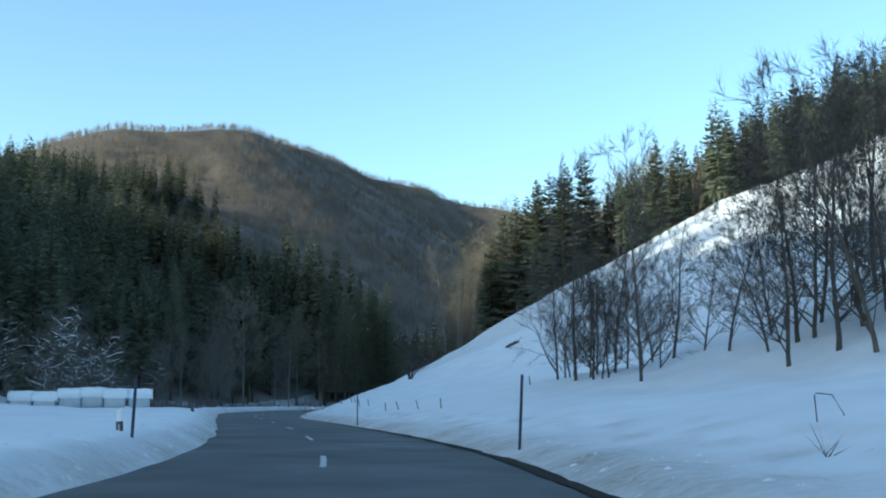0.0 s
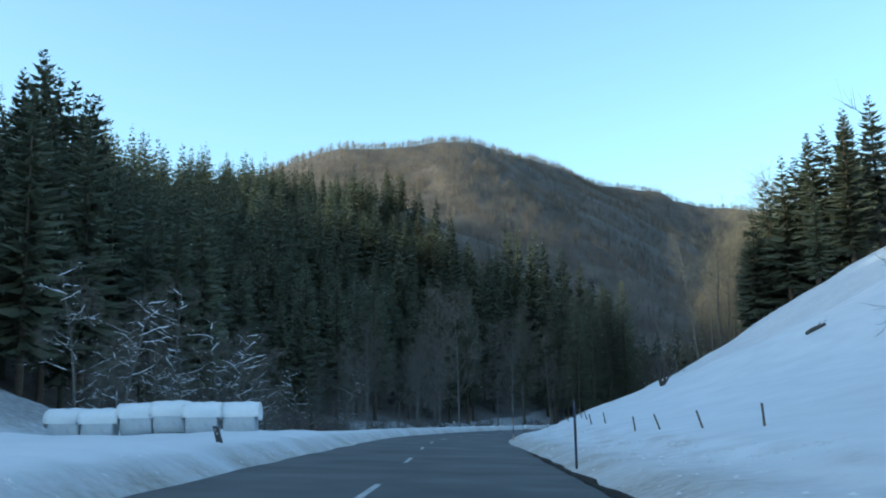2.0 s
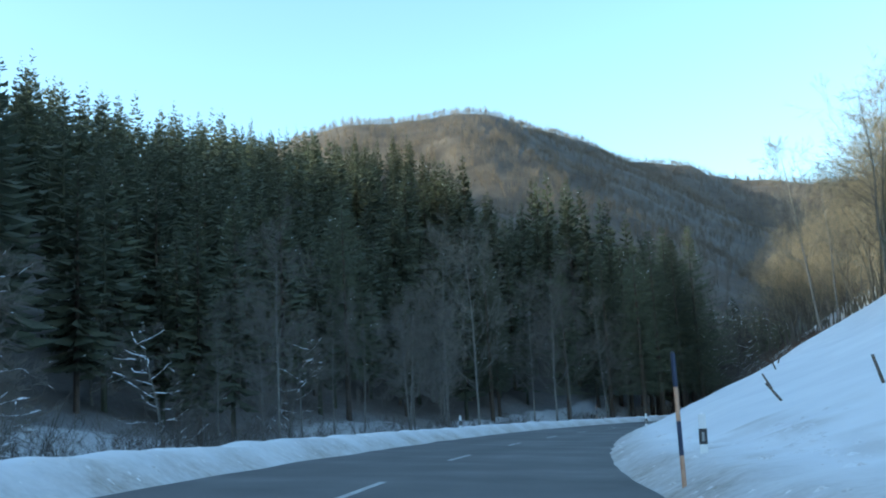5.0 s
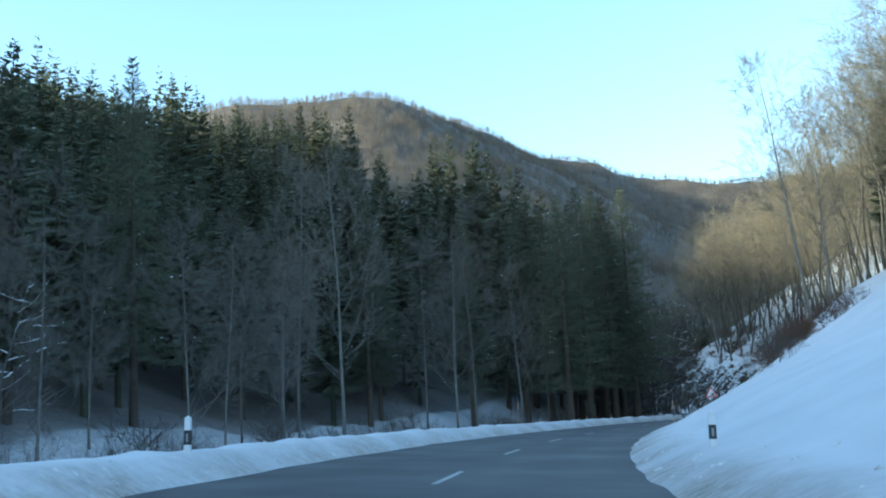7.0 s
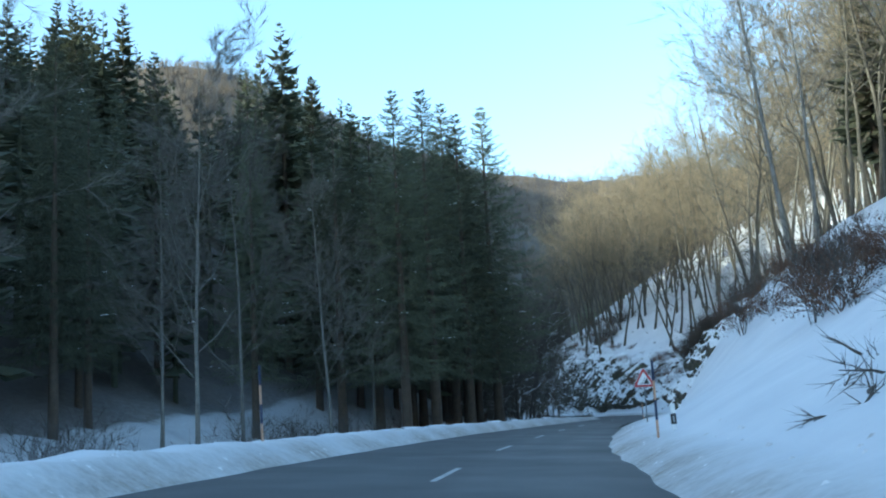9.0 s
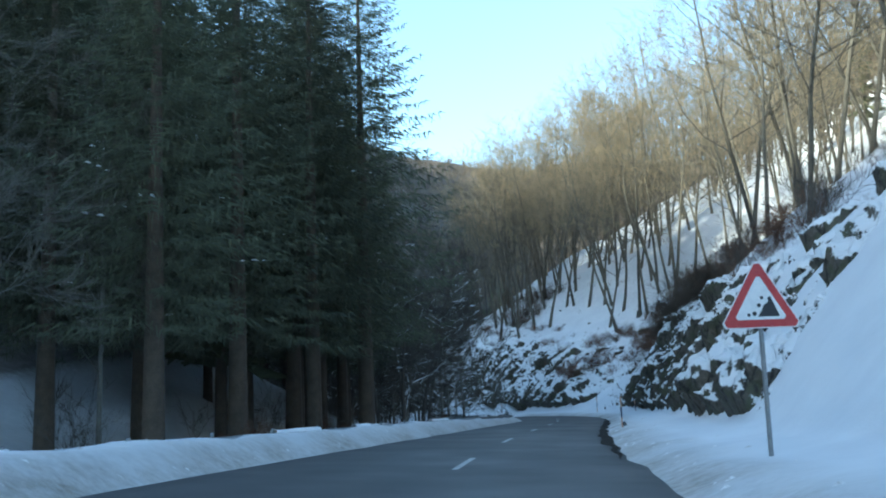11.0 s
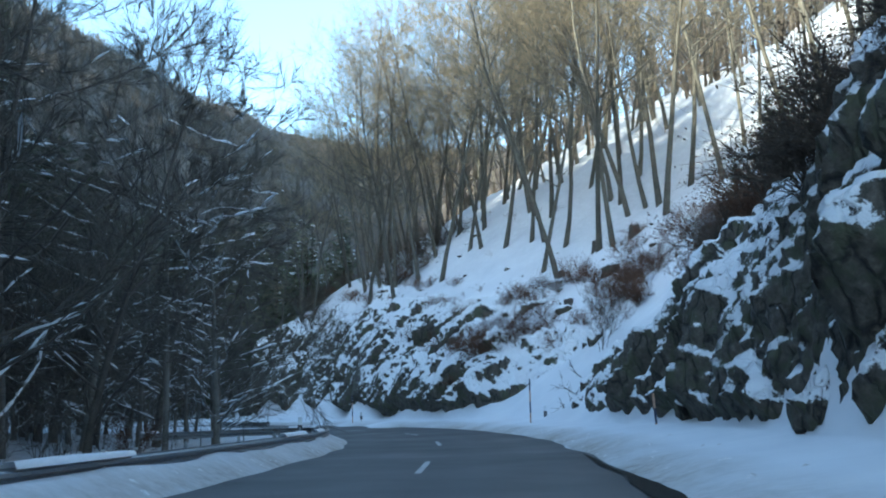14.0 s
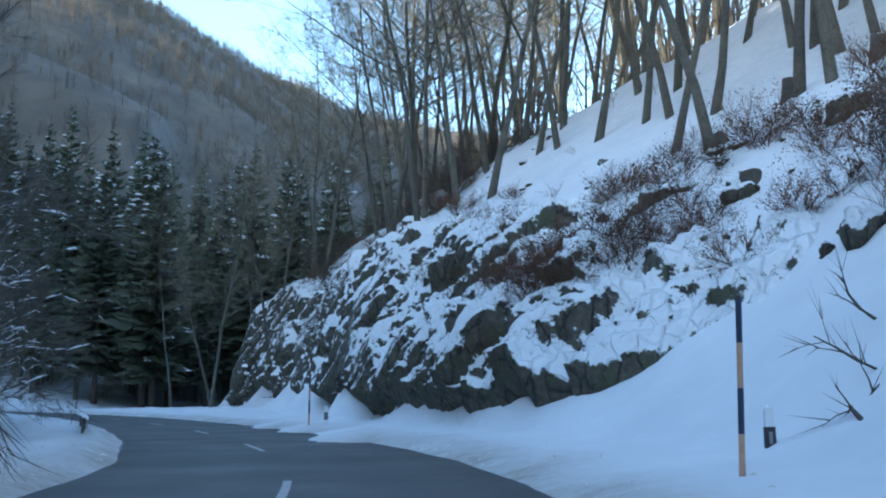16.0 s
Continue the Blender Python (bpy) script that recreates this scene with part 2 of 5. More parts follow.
def bank_at(s):
    return np.interp(s, [0, 30, 60, 100, 180, 230, 262, 290, 315, 340, 400], [.004, .012, .04, .058, .054, .033, .026, .015, -.01, -.03, -.03])


def left_edge(s):
    return np.interp(s, [0, 40, 60, 80, 235, 262, 300, 330, 360], [5.1, 5.4, 5.9, 6.2, 6.2, 5.1, 4.9, 4.6, 4.6])


def right_edge(s):
    return np.interp(s, [0, 200, 215, 300], [-2.0, -2.0, -1.6, -1.9])


def at(s, d):
    """World x, y at s along the road and d to its left."""
    return np.interp(s, SS, PX) + d * np.interp(s, SS, NX), np.interp(s, SS, PY) + d * np.interp(s, SS, NY)


def road_sd(x, y):
    """s along and d to the left of the driving line, for arrays of places."""
    x, y = np.ravel(x).astype(float), np.ravel(y).astype(float)
    s, d = np.empty_like(x), np.empty_like(x)
    for a in range(0, len(x), 4000):
        b = slice(a, a + 4000)
        q = (x[b, None] - PX[None, ::2]) ** 2 + (y[b, None] - PY[None, ::2]) ** 2
        i = q.argmin(1) * 2
        ux, uy = x[b] - PX[i], y[b] - PY[i]
        s[b] = SS[i] + ux * TX[i] + uy * TY[i]
        side = ux * NX[i] + uy * NY[i]
        d[b] = np.sign(side + 1e-9) * np.maximum(np.abs(side), np.sqrt(q[np.arange(len(i)), i // 2]) * 0.999 * (np.abs(ux * TX[i] + uy * TY[i]) > 3) )
    return s, d


# distance from the road's right edge, height: cross-sections of the right-hand side
RIGHT = {
    -150: ((0, 0), (1, .3), (2.2, .4), (6, 1.1), (20, 2.9), (27, 5.0), (58, 22), (80, 31), (110, 39), (250, 85), (900, 140)),
    60: ((0, 0), (1, .3), (2.2, .4), (6, 1.1), (20, 2.9), (27, 4.8), (58, 20.6), (80, 29), (110, 37), (250, 85), (900, 140)),
    80: ((0, 0), (1, .35), (2.4, .45), (5, .85), (12, 2.0), (24, 4.4), (58, 19.7), (80, 28), (110, 36), (250, 85), (900, 140)),
    105: ((0, 0), (1, .4), (2.4, .55), (4.5, 1.0), (13, 3.0), (25, 6.6), (58, 20.2), (80, 28), (110, 36), (250, 85), (900, 140)),
    130: ((0, 0), (1, .4), (2.4, .55), (4.5, 1.3), (13, 3.9), (25, 7.9), (58, 22.5), (80, 30), (110, 39), (250, 88), (900, 145)),
    150: ((0, 0), (1, .4), (1.8, .6), (6.2, 2.4), (9, 3.4), (18, 6.5), (33, 13.5), (58, 25), (80, 34), (110, 46), (250, 95), (900, 150)),
    185: ((0, 0), (1, .4), (1.8, .6), (6.2, 2.7), (9, 4.15), (18, 9.0), (33, 17), (58, 31), (110, 54), (250, 105), (900, 155)),
    215: ((0, 0), (1, .4), (1.8, .6), (6.2, 2.9), (9, 4.6), (18, 10.3), (40, 22), (58, 31.5), (110, 56), (250, 106), (900, 160)),
    240: ((0, 0), (1, .3), (3.2, .5), (5, 2.4), (8, 5.6), (13, 9.3), (58, 35), (110, 58), (250, 108), (900, 165)),
    255: ((0, 0), (1, .25), (3.6, .6), (4.8, 2.6), (7.5, 6.5), (13.5, 11.4), (58, 38), (110, 61), (250, 110), (900, 170)),
    282: ((0, 0), (1, .25), (3.6, .6), (4.7, 2.9), (7.3, 7), (13.5, 12.3), (58, 41), (110, 66), (250, 115), (900, 170)),
    292: ((0, 0), (1, .25), (3.7, .6), (4.5, 3.2), (5.2, 5.8), (6.2, 7.6), (8.3, 9.0), (13.4, 13.4), (17, 16.0), (58, 42), (110, 70), (250, 120), (900, 170)),
    301: ((0, 0), (1, .25), (3.7, .6), (4.5, 3.4), (5.3, 5.6), (6.4, 7.4), (8.4, 9.1), (13.4, 13.4), (17, 16.3), (58, 42.5), (110, 71), (250, 121), (900, 170)),
    310: ((0, 0), (1, .25), (3.7, .6), (4.7, 2.9), (6.0, 5.2), (8.4, 8.3), (13.4, 12.9), (17, 15.4), (58, 42), (110, 72), (250, 122), (900, 170)),
    318: ((0, 0), (1, .25), (3.5, .5), (4.5, 2.4), (5.8, 4.4), (8.0, 6.9), (13.5, 11.6), (38, 26.5), (110, 76), (250, 126), (900, 170)),
    324: ((0, 0), (1, .25), (3.4, .5), (5.4, 2.2), (8.5, 5.4), (14, 10.2), (38, 26.8), (110, 82), (250, 130), (900, 170)),
    338: ((0, 0), (1, .25), (3.2, .5), (5.2, 1.6), (8.5, 4.4), (15, 10.5), (38, 26.8), (110, 82), (250, 130), (900, 170)),
    348: ((0, 0), (1, .25), (3.2, .5), (4.6, 3.0), (7.5, 6.5), (15, 11.6), (38, 27.2), (110, 82), (250, 130), (900, 170)),
    362: ((0, 0), (1, .25), (4.6, .5), (6.0, 3.8), (8.6, 8.0), (16, 14.6), (38, 29.8), (70, 52), (110, 78), (250, 125), (900, 170)),
    374: ((0, 0), (1, .25), (6.6, .5), (7.9, 5.4), (10.0, 10.0), (18, 16.6), (38, 29.2), (70, 47.5), (110, 68), (250, 120), (900, 170)),
    390: ((0, 0), (1, .25), (11, .5), (12.3, 5.2), (14.6, 10.6), (22, 18.6), (38, 28.5), (70, 46), (110, 65), (250, 115), (900, 170)),
    404: ((0, 0), (1, .25), (15.5, .5), (16.8, 5.6), (19.0, 11.8), (25, 18.2), (38, 25.6), (60, 37), (110, 60), (250, 110), (900, 170)),
    417: ((0, 0), (1, .25), (18, .5), (19.2, 5.4), (21.0, 11.6), (26, 15.0), (38, 19.5), (110, 55), (250, 105), (900, 170)),
    426: ((0, 0), (1, .25), (3.0, .3), (20, .5), (45, 1.5), (80, 8), (110, 18), (250, 80), (900, 170)),
    600: ((0, 0), (1, .25), (3.0, .3), (20, .5), (45, 1.5), (80, 8), (110, 18), (250, 80), (900, 170)),
}
# distance from the left edge, height above the road's edge
LEFT = {
    -150: ((0, 0), (.9, .42), (1.8, .5), (3.5, .55), (12, .7), (40, 1.2), (60, 9), (110, 42), (160, 78), (230, 112), (320, 130), (900, 150)),
    60: ((0, 0), (.9, .5), (1.8, .65), (3.5, .72), (9, .95), (24, 1.4), (50, 9), (110, 42), (160, 74), (230, 105), (320, 122), (900, 140)),
    92: ((0, 0), (.9, .5), (1.7, .65), (4, .75), (9, .9), (17, 1.0), (45, 11), (70, 26), (110, 46), (160, 68), (230, 98), (320, 114), (900, 135)),
    130: ((0, 0), (.9, .58), (1.7, .66), (3.0, .2), (6, -.9), (22, -.8), (40, 7), (70, 23), (110, 43), (160, 66), (230, 86), (320, 96), (900, 120)),
    230: ((0, 0), (.9, .58), (1.7, .66), (3.0, .1), (6, -1.1), (20, -1.0), (34, 4), (90, 34), (160, 63), (230, 80), (320, 88), (900, 110)),
    262: ((0, 0), (.9, .58), (2.0, .56), (3.2, .1), (6, -.8), (18, -.6), (30, 5), (45, 14), (90, 37), (160, 60), (230, 80), (320, 88), (900, 110)),
    300: ((0, 0), (.9, .42), (2.2, .3), (3.2, .1), (6, -.3), (16, 0), (24, 4), (40, 19), (60, 34), (90, 43), (160, 62), (230, 80), (320, 90), (900, 110)),
    338: ((0, 0), (.9, .3), (2.2, .3), (3.2, .1), (6, -.3), (18, 0), (26, 4), (40, 17), (60, 32), (90, 44), (160, 72), (230, 92), (320, 118), (900, 130)),
    600: ((0, 0), (.9, .3), (2.2, .3), (3.2, .1), (6, -.3), (30, 0), (46, 6), (90, 34), (160, 76), (230, 105), (320, 118), (900, 130)),
}
RIDGE = np.array([(-620, 560, 40), (-420, 610, 100), (-292, 655, 168), (-262, 664, 186), (-196, 683, 198), (-158, 800, 211), (-144, 960, 233), (-66, 1000, 217), (28, 1003, 193), (190, 1010, 195), (500, 1040, 210)], float)

KNOLL = np.array([(-166, 512, 112), (-178, 470, 102), (-198, 420, 89), (-240, 330, 90), (-300, 250, 95)], float)


def section(table, s, e):
    keys = sorted(table)
    vals = np.array([np.interp(e, *np.array(table[k]).T) for k in keys])     # keys x places
    j = np.clip(np.searchsorted(keys, s) - 1, 0, len(keys) - 2)
    k0, k1 = np.array(keys)[j], np.array(keys)[j + 1]
    f = np.clip((s - k0) / (k1 - k0), 0, 1)
    f = f * f * (3 - 2 * f)
    n = np.arange(len(s))
    return vals[j, n] * (1 - f) + vals[j + 1, n] * f


def wave(x, y, size, seed):
    """Cheap smooth noise, about -1 to 1."""
    r = np.random.RandomState(seed)
    out = np.zeros_like(x)
    for k in range(5):
        a, ph = r.uniform(0, 6.28), r.uniform(0, 6.28, 2)
        f = 6.28 / size * r.uniform(.6, 1.6)
        out += np.sin((x * np.cos(a) + y * np.sin(a)) * f + ph[0]) * np.cos((y * np.cos(a) - x * np.sin(a)) * f * .7 + ph[1])
    return out / 2.6


def heights(x, y):
    """Ground height at arrays of places."""
    shape = np.shape(x)
    x, y = np.ravel(x).astype(float), np.ravel(y).astype(float)
    s, d = road_sd(x, y)
    bk, le, re = bank_at(s), left_edge(s), right_edge(s)
    le = le + .10 * wave(x, y, 7, 3)
    re = re - .10 * wave(x, y, 7, 5)
    el, er = np.maximum(d - le, 0), np.maximum(re - d, 0)
    z = np.where(d > 0, section(LEFT, s, el), section(RIGHT, s, er))
    fade = np.exp(-np.maximum(el, er) / 14)
    z = z + bk * np.clip(d, re, le) * np.where((d > re) & (d < le), 1, fade)
    out = np.clip(np.maximum(el, er) / 1.2, 0, 1)
    far = np.clip(np.maximum(el, er) / 25, 0, 1)
    rough = np.where(s > 235, np.clip((er - 5) / 4, 0, 1), 0)
    z = z + out * ((.012 + .06 * rough) * wave(x, y, 2.1, 1) + (.06 + .12 * rough) * wave(x, y, 4.5, 2) * (1 - .3 * far)) + far * (.35 * wave(x, y, 11, 7) + 1.1 * far * wave(x, y, 47, 8))
    z = z - .06 * (1 - out)
    # the hill that closes the valley
    best = np.full_like(x, -1e9)
    for (x0, y0, z0), (x1, y1, z1) in zip(RIDGE[:-1], RIDGE[1:]):
        ux, uy = x1 - x0, y1 - y0
        f = np.clip(((x - x0) * ux + (y - y0) * uy) / (ux * ux + uy * uy), 0, 1)
        dist = np.hypot(x - x0 - f * ux, y - y0 - f * uy)
        h = z0 + f * (z1 - z0) - 0.74 * np.sqrt(dist * dist + 900) + 22 - 5
        best = np.maximum(best, h)
    best = best + 5 * wave(x, y, 130, 9) + 2 * wave(x, y, 50, 10)
    w = np.clip((y - 430) / 80, 0, 1)
    best = np.where(w > 0, best, -1e9)
    hz = np.maximum(z, best)
    z = np.where(w > 0, z * (1 - w) + hz * w, z)
    # the wooded knoll on the left
    kn = np.full_like(x, -1e9)
    for (x0, y0, z0), (x1, y1, z1) in zip(KNOLL[:-1], KNOLL[1:]):
        ux, uy = x1 - x0, y1 - y0
        f = np.clip(((x - x0) * ux + (y - y0) * uy) / (ux * ux + uy * uy), 0, 1)
        dist = np.hypot(x - x0 - f * ux, y - y0 - f * uy)
        kn = np.maximum(kn, z0 + f * (z1 - z0) - .52 * np.sqrt(dist * dist + 400) + 10)
    kn = kn + 3 * wave(x, y, 60, 12)
    kw = np.clip((np.abs(d) - 35) / 50, 0, 1)
    z = np.where((kn > z) & (x < -50), z + (kn - z) * kw, z)
    return z.reshape(shape)


def ground_z(x, y):
    return float(heights(np.array([x]), np.array([y]))[0])


def link_mesh(name, verts, faces, material, parent=None, label="", smooth=False):
    me = bpy.data.meshes.new(name)
    me.from_pydata([tuple(v) for v in verts], [], [tuple(f) for f in faces])
    me.materials.append(material)
    if smooth:
        me.polygons.foreach_set("use_smooth", [True] * len(me.polygons))
    ob = new(name, me)
    if parent:
        ob.parent = parent
    if label:
        ob["label"] = label
    return ob


def grid_faces(nr, nc):
    i = np.arange((nr - 1) * (nc - 1))
    r, c = i // (nc - 1), i % (nc - 1)
    a = r * nc + c
    return np.stack([a, a + 1, a + nc + 1, a + nc], 1)


def build_ground():
    sv = np.r_[np.arange(-135, -5, 5.0), np.arange(-5, 345, 0.85)]
    ends = np.r_[np.arange(1.0, 90, 1.2), np.arange(90, 260, 6.0), np.arange(260, 740, 9), np.arange(740, 1500, 40)]
    fine = np.r_[np.arange(0, 2.4, .16), np.arange(2.4, 5, .3), np.arange(5, 12, .5), np.arange(12, 30, 1.0), np.arange(30, 80, 3.0), np.arange(80, 200, 9), np.arange(200, 480, 14), np.arange(480, 900, 40)]
    bx, by = at(sv, 0 * sv)
    nx, ny = np.interp(sv, SS, NX), np.interp(sv, SS, NY)
    hx, hy = -.0, 1.0                            # the sheet's spine runs straight on where the road bends away
    px, py = bx[-1], by[-1]
    bx, by = np.r_[bx, px + hx * ends], np.r_[by, py + hy * ends]
    nx, ny = np.r_[nx, np.full(len(ends), -1.0)], np.r_[ny, np.zeros(len(ends))]
    sa_ = np.r_[sv, sv[-1] + ends]
    k = 8
    for _ in range(2):
        nx = np.convolve(np.pad(nx, k, mode="edge"), np.ones(2 * k + 1) / (2 * k + 1), "valid")
        ny = np.convolve(np.pad(ny, k, mode="edge"), np.ones(2 * k + 1) / (2 * k + 1), "valid")
    wl = .10 * wave(bx + nx * left_edge(sa_), by + ny * left_edge(sa_), 7, 3)
    wr = .10 * wave(bx + nx * right_edge(sa_), by + ny * right_edge(sa_), 7, 5)
    lo, hi = (right_edge(sa_) - wr)[:, None] + .35, (left_edge(sa_) + wl)[:, None] - .35
    dv = np.concatenate([lo - fine[::-1][None, :], lo * .6 + hi * .4, lo * .3 + hi * .7, hi + fine[None, :]], 1)
    near = np.clip(dv, -45, 45)
    rest = dv - near
    X = bx[:, None] + nx[:, None] * near + -1.0 * rest
    Y = by[:, None] + ny[:, None] * near + 0 * rest
    Z = heights(X, Y)
    s, d = road_sd(X, Y)
    el, er = np.maximum(d - left_edge(s), 0), np.maximum(right_edge(s) - d, 0)
    e = np.maximum(el, er)
    xs, ys = X.ravel(), Y.ravel()
    dirt = np.clip(1.3 - e / np.where(d > 0, 1.1, np.interp(s, [60, 120], [2.4, 1.5])), 0, 1) * (0.75 + .35 * wave(xs, ys, 6, 21)) * (e > 0)
    dirt = np.maximum(dirt, .8 * np.clip(wave(xs, ys, 3.1, 23) * .8 + .1, 0, 1) * np.clip(er - .8, 0, 1) * np.clip((5.5 - er) / 2, 0, 1) * (s < 120))
    dirt = np.maximum(dirt, np.interp(s, [250, 275, 330], [0, .42, .6]) * np.clip(1.7 - el, 0, 1) * (.7 + .5 * wave(xs, ys, 2.3, 29)) * (el > 0))
    wood = np.clip((el - np.interp(s, [50, 100], [20, 9])) / 8, 0, 1)
    # brown under the left wood and inside the bend paints shade onto snow
    litter = wood * np.interp(el, [14, 22, 32], [.62, .78, .97])
    litter = litter * np.where((el < 26) & (ys < 400), np.interp(s, [115, 145, 215, 235, 320, 345], [1, .72, .65, .2, .2, 1]), 1)
    litter = np.where(ys < 440, np.maximum(litter, .55 * np.interp(s, [295, 325], [0, 1]) * np.clip((el - 3.5) / 4, 0, 1)), litter)
    steep = np.clip((er - 10) / 10, 0, 1) * (s > 150)
    litter = np.maximum(litter, steep * .22)
    far = np.clip((ys - 425) / 20, 0, 1)
    litter = np.where(far > .5, np.where((e > 14), np.maximum(litter, .6 + .4 * np.clip((Z.ravel() - 6) / 14, 0, 1)), litter), litter)
    ob = link_mesh("ground", np.stack([X.ravel(), Y.ravel(), Z.ravel()], 1), grid_faces(*X.shape)[:, ::-1], M_SNOW, smooth=True)
    for name, v in (("dirt", dirt), ("litter", litter)):
        at_ = ob.data.attributes.new(name, "FLOAT", "POINT")
        at_.data.foreach_set("value", np.clip(v, 0, 1).astype(np.float32))
    return tagged(ob, "snow-covered valley ground rising to wooded slopes", "ground", kind="structure")


build_ground()


def build_road():
    sv = np.arange(-130, SS[-1] - 2, 1.0)
    f = np.r_[0, .04, .08, .11, np.linspace(.14, .92, 14), .95, 1]
    verts, wear, wet = [], [], []
    for s in sv:
        a, b = float(right_edge(s)) - .35, float(left_edge(s)) + .35
        for q in f:
            d = a + (b - a) * q
            x, y = at(s, d)
            verts.append((x, y, float(bank_at(s)) * d))
            c = (d - a) / (b - a)
            damp = float(np.interp(s, [-50, 50, 110], [.55, .5, .0]))
            rim = float(np.interp(s, [60, 95, 230, 250, 285, 305], [1, .2, .2, .9, .8, .1]))
            wet.append(max(damp, rim * float(np.interp(d - a, [.0, .42, .7, b - a - .7, b - a - .5], [.9, .7, 0, 0, .6]))))
            wear.append(.55 * math.exp(-((c - .17) / .06) ** 2) + .55 * math.exp(-((c - .38) / .06) ** 2) + .45 * math.exp(-((c - .64) / .07) ** 2) + .45 * math.exp(-((c - .84) / .06) ** 2))
    ob = link_mesh("road", verts, grid_faces(len(sv), len(f))[:, ::-1], M_ROAD, smooth=True)
    w = ob.data.attributes.new("wet", "FLOAT", "POINT")
    w.data.foreach_set("value", np.array(wet, np.float32))
    w = ob.data.attributes.new("wear", "FLOAT", "POINT")
    w.data.foreach_set("value", np.array(wear, np.float32) * .5)
    return tagged(ob, "damp grey asphalt country road through the valley", "road", kind="structure")


build_road()


def mud_strip(s0, s1, width):
    """Dark wet grit where the right-hand snow bank meets the asphalt."""
    sv = np.arange(s0, s1, .5)
    x0, y0 = at(sv, right_edge(sv))
    w = width * np.clip(np.minimum(sv - s0, s1 - sv) / 14, 0, 1) * np.clip(.75 + .22 * wave(x0, y0, 1.9, 31) + .35 * wave(x0, y0, 11, 32), .1, 2)
    wr = .10 * wave(x0, y0, 7, 5)
    verts = []
    for k, lift in ((-1.6, .022), (.3, .022), (1, .018)):
        d = right_edge(sv) - wr + w * k
        x, y = at(sv, d)
        verts.append(np.stack([x, y, bank_at(sv) * d + lift], 1))
    V = np.stack(verts, 1).reshape(-1, 3)
    ob = link_mesh("road_edge", V, grid_faces(len(sv), 3)[:, ::-1], M_MUD, smooth=True)
    return tagged(ob, "dark wet grit along the asphalt's edge", "road edge", kind="structure")


mud_strip(-5, 85, .16)
mud_strip(244, 306, .24)


def road_marking(s0, length=4.4):
    verts = []
    for s in np.linspace(s0 - length / 2, s0 + length / 2, 5):
        mid = float(np.interp(s, [0, 35, 55, 67, 85, 105, 125, 140, 155, 200, 245, 272, 305, 330], [1.9, 2.05, 2.28, 2.5, 2.9, 2.8, 2.37, 2.22, 1.9, 1.8, 1.75, 1.6, 1.75, 1.25]))
        for d in (mid - .065, mid + .065):
            x, y = at(s, d)
            verts.append((x, y, float(bank_at(s)) * d + .006))
    ob = link_mesh("road_marking", verts, [(2 * i, 2 * i + 2, 2 * i + 3, 2 * i + 1) for i in range(4)], M_MARK)
    return tagged(ob, "worn white dash of the centre line", "road marking", "centre line dashes", "structure")


for s0 in [7.5, 22.5, 37.5, 52.5, 67.6, 83, 97, 111] + [125.3 + 14.7 * k for k in range(19)]:
    road_marking(s0)


# ---- trees ----
def tube(verts, faces, pts, radii, sides=5):
    """A tapered tube through points."""
    base = len(verts)
    for i, (p, r) in enumerate(zip(pts, radii)):
        a = pts[min(i + 1, len(pts) - 1)] - pts[max(i - 1, 0)]
        a = a.normalized() if a.length > 1e-6 else Vector((0, 0, 1))
        u = a.orthogonal().normalized()
        v = a.cross(u)
        for k in range(sides):
            t = 2 * math.pi * k / sides
            verts.append(p + (u * math.cos(t) + v * math.sin(t)) * r)
    for i in range(len(pts) - 1):
        for k in range(sides):
            k2 = (k + 1) % sides
            faces.append((base + i * sides + k, base + i * sides + k2, base + (i + 1) * sides + k2, base + (i + 1) * sides + k))


def tree_root(name, label, category, group):
    return tagged(new(name), label, category, group)


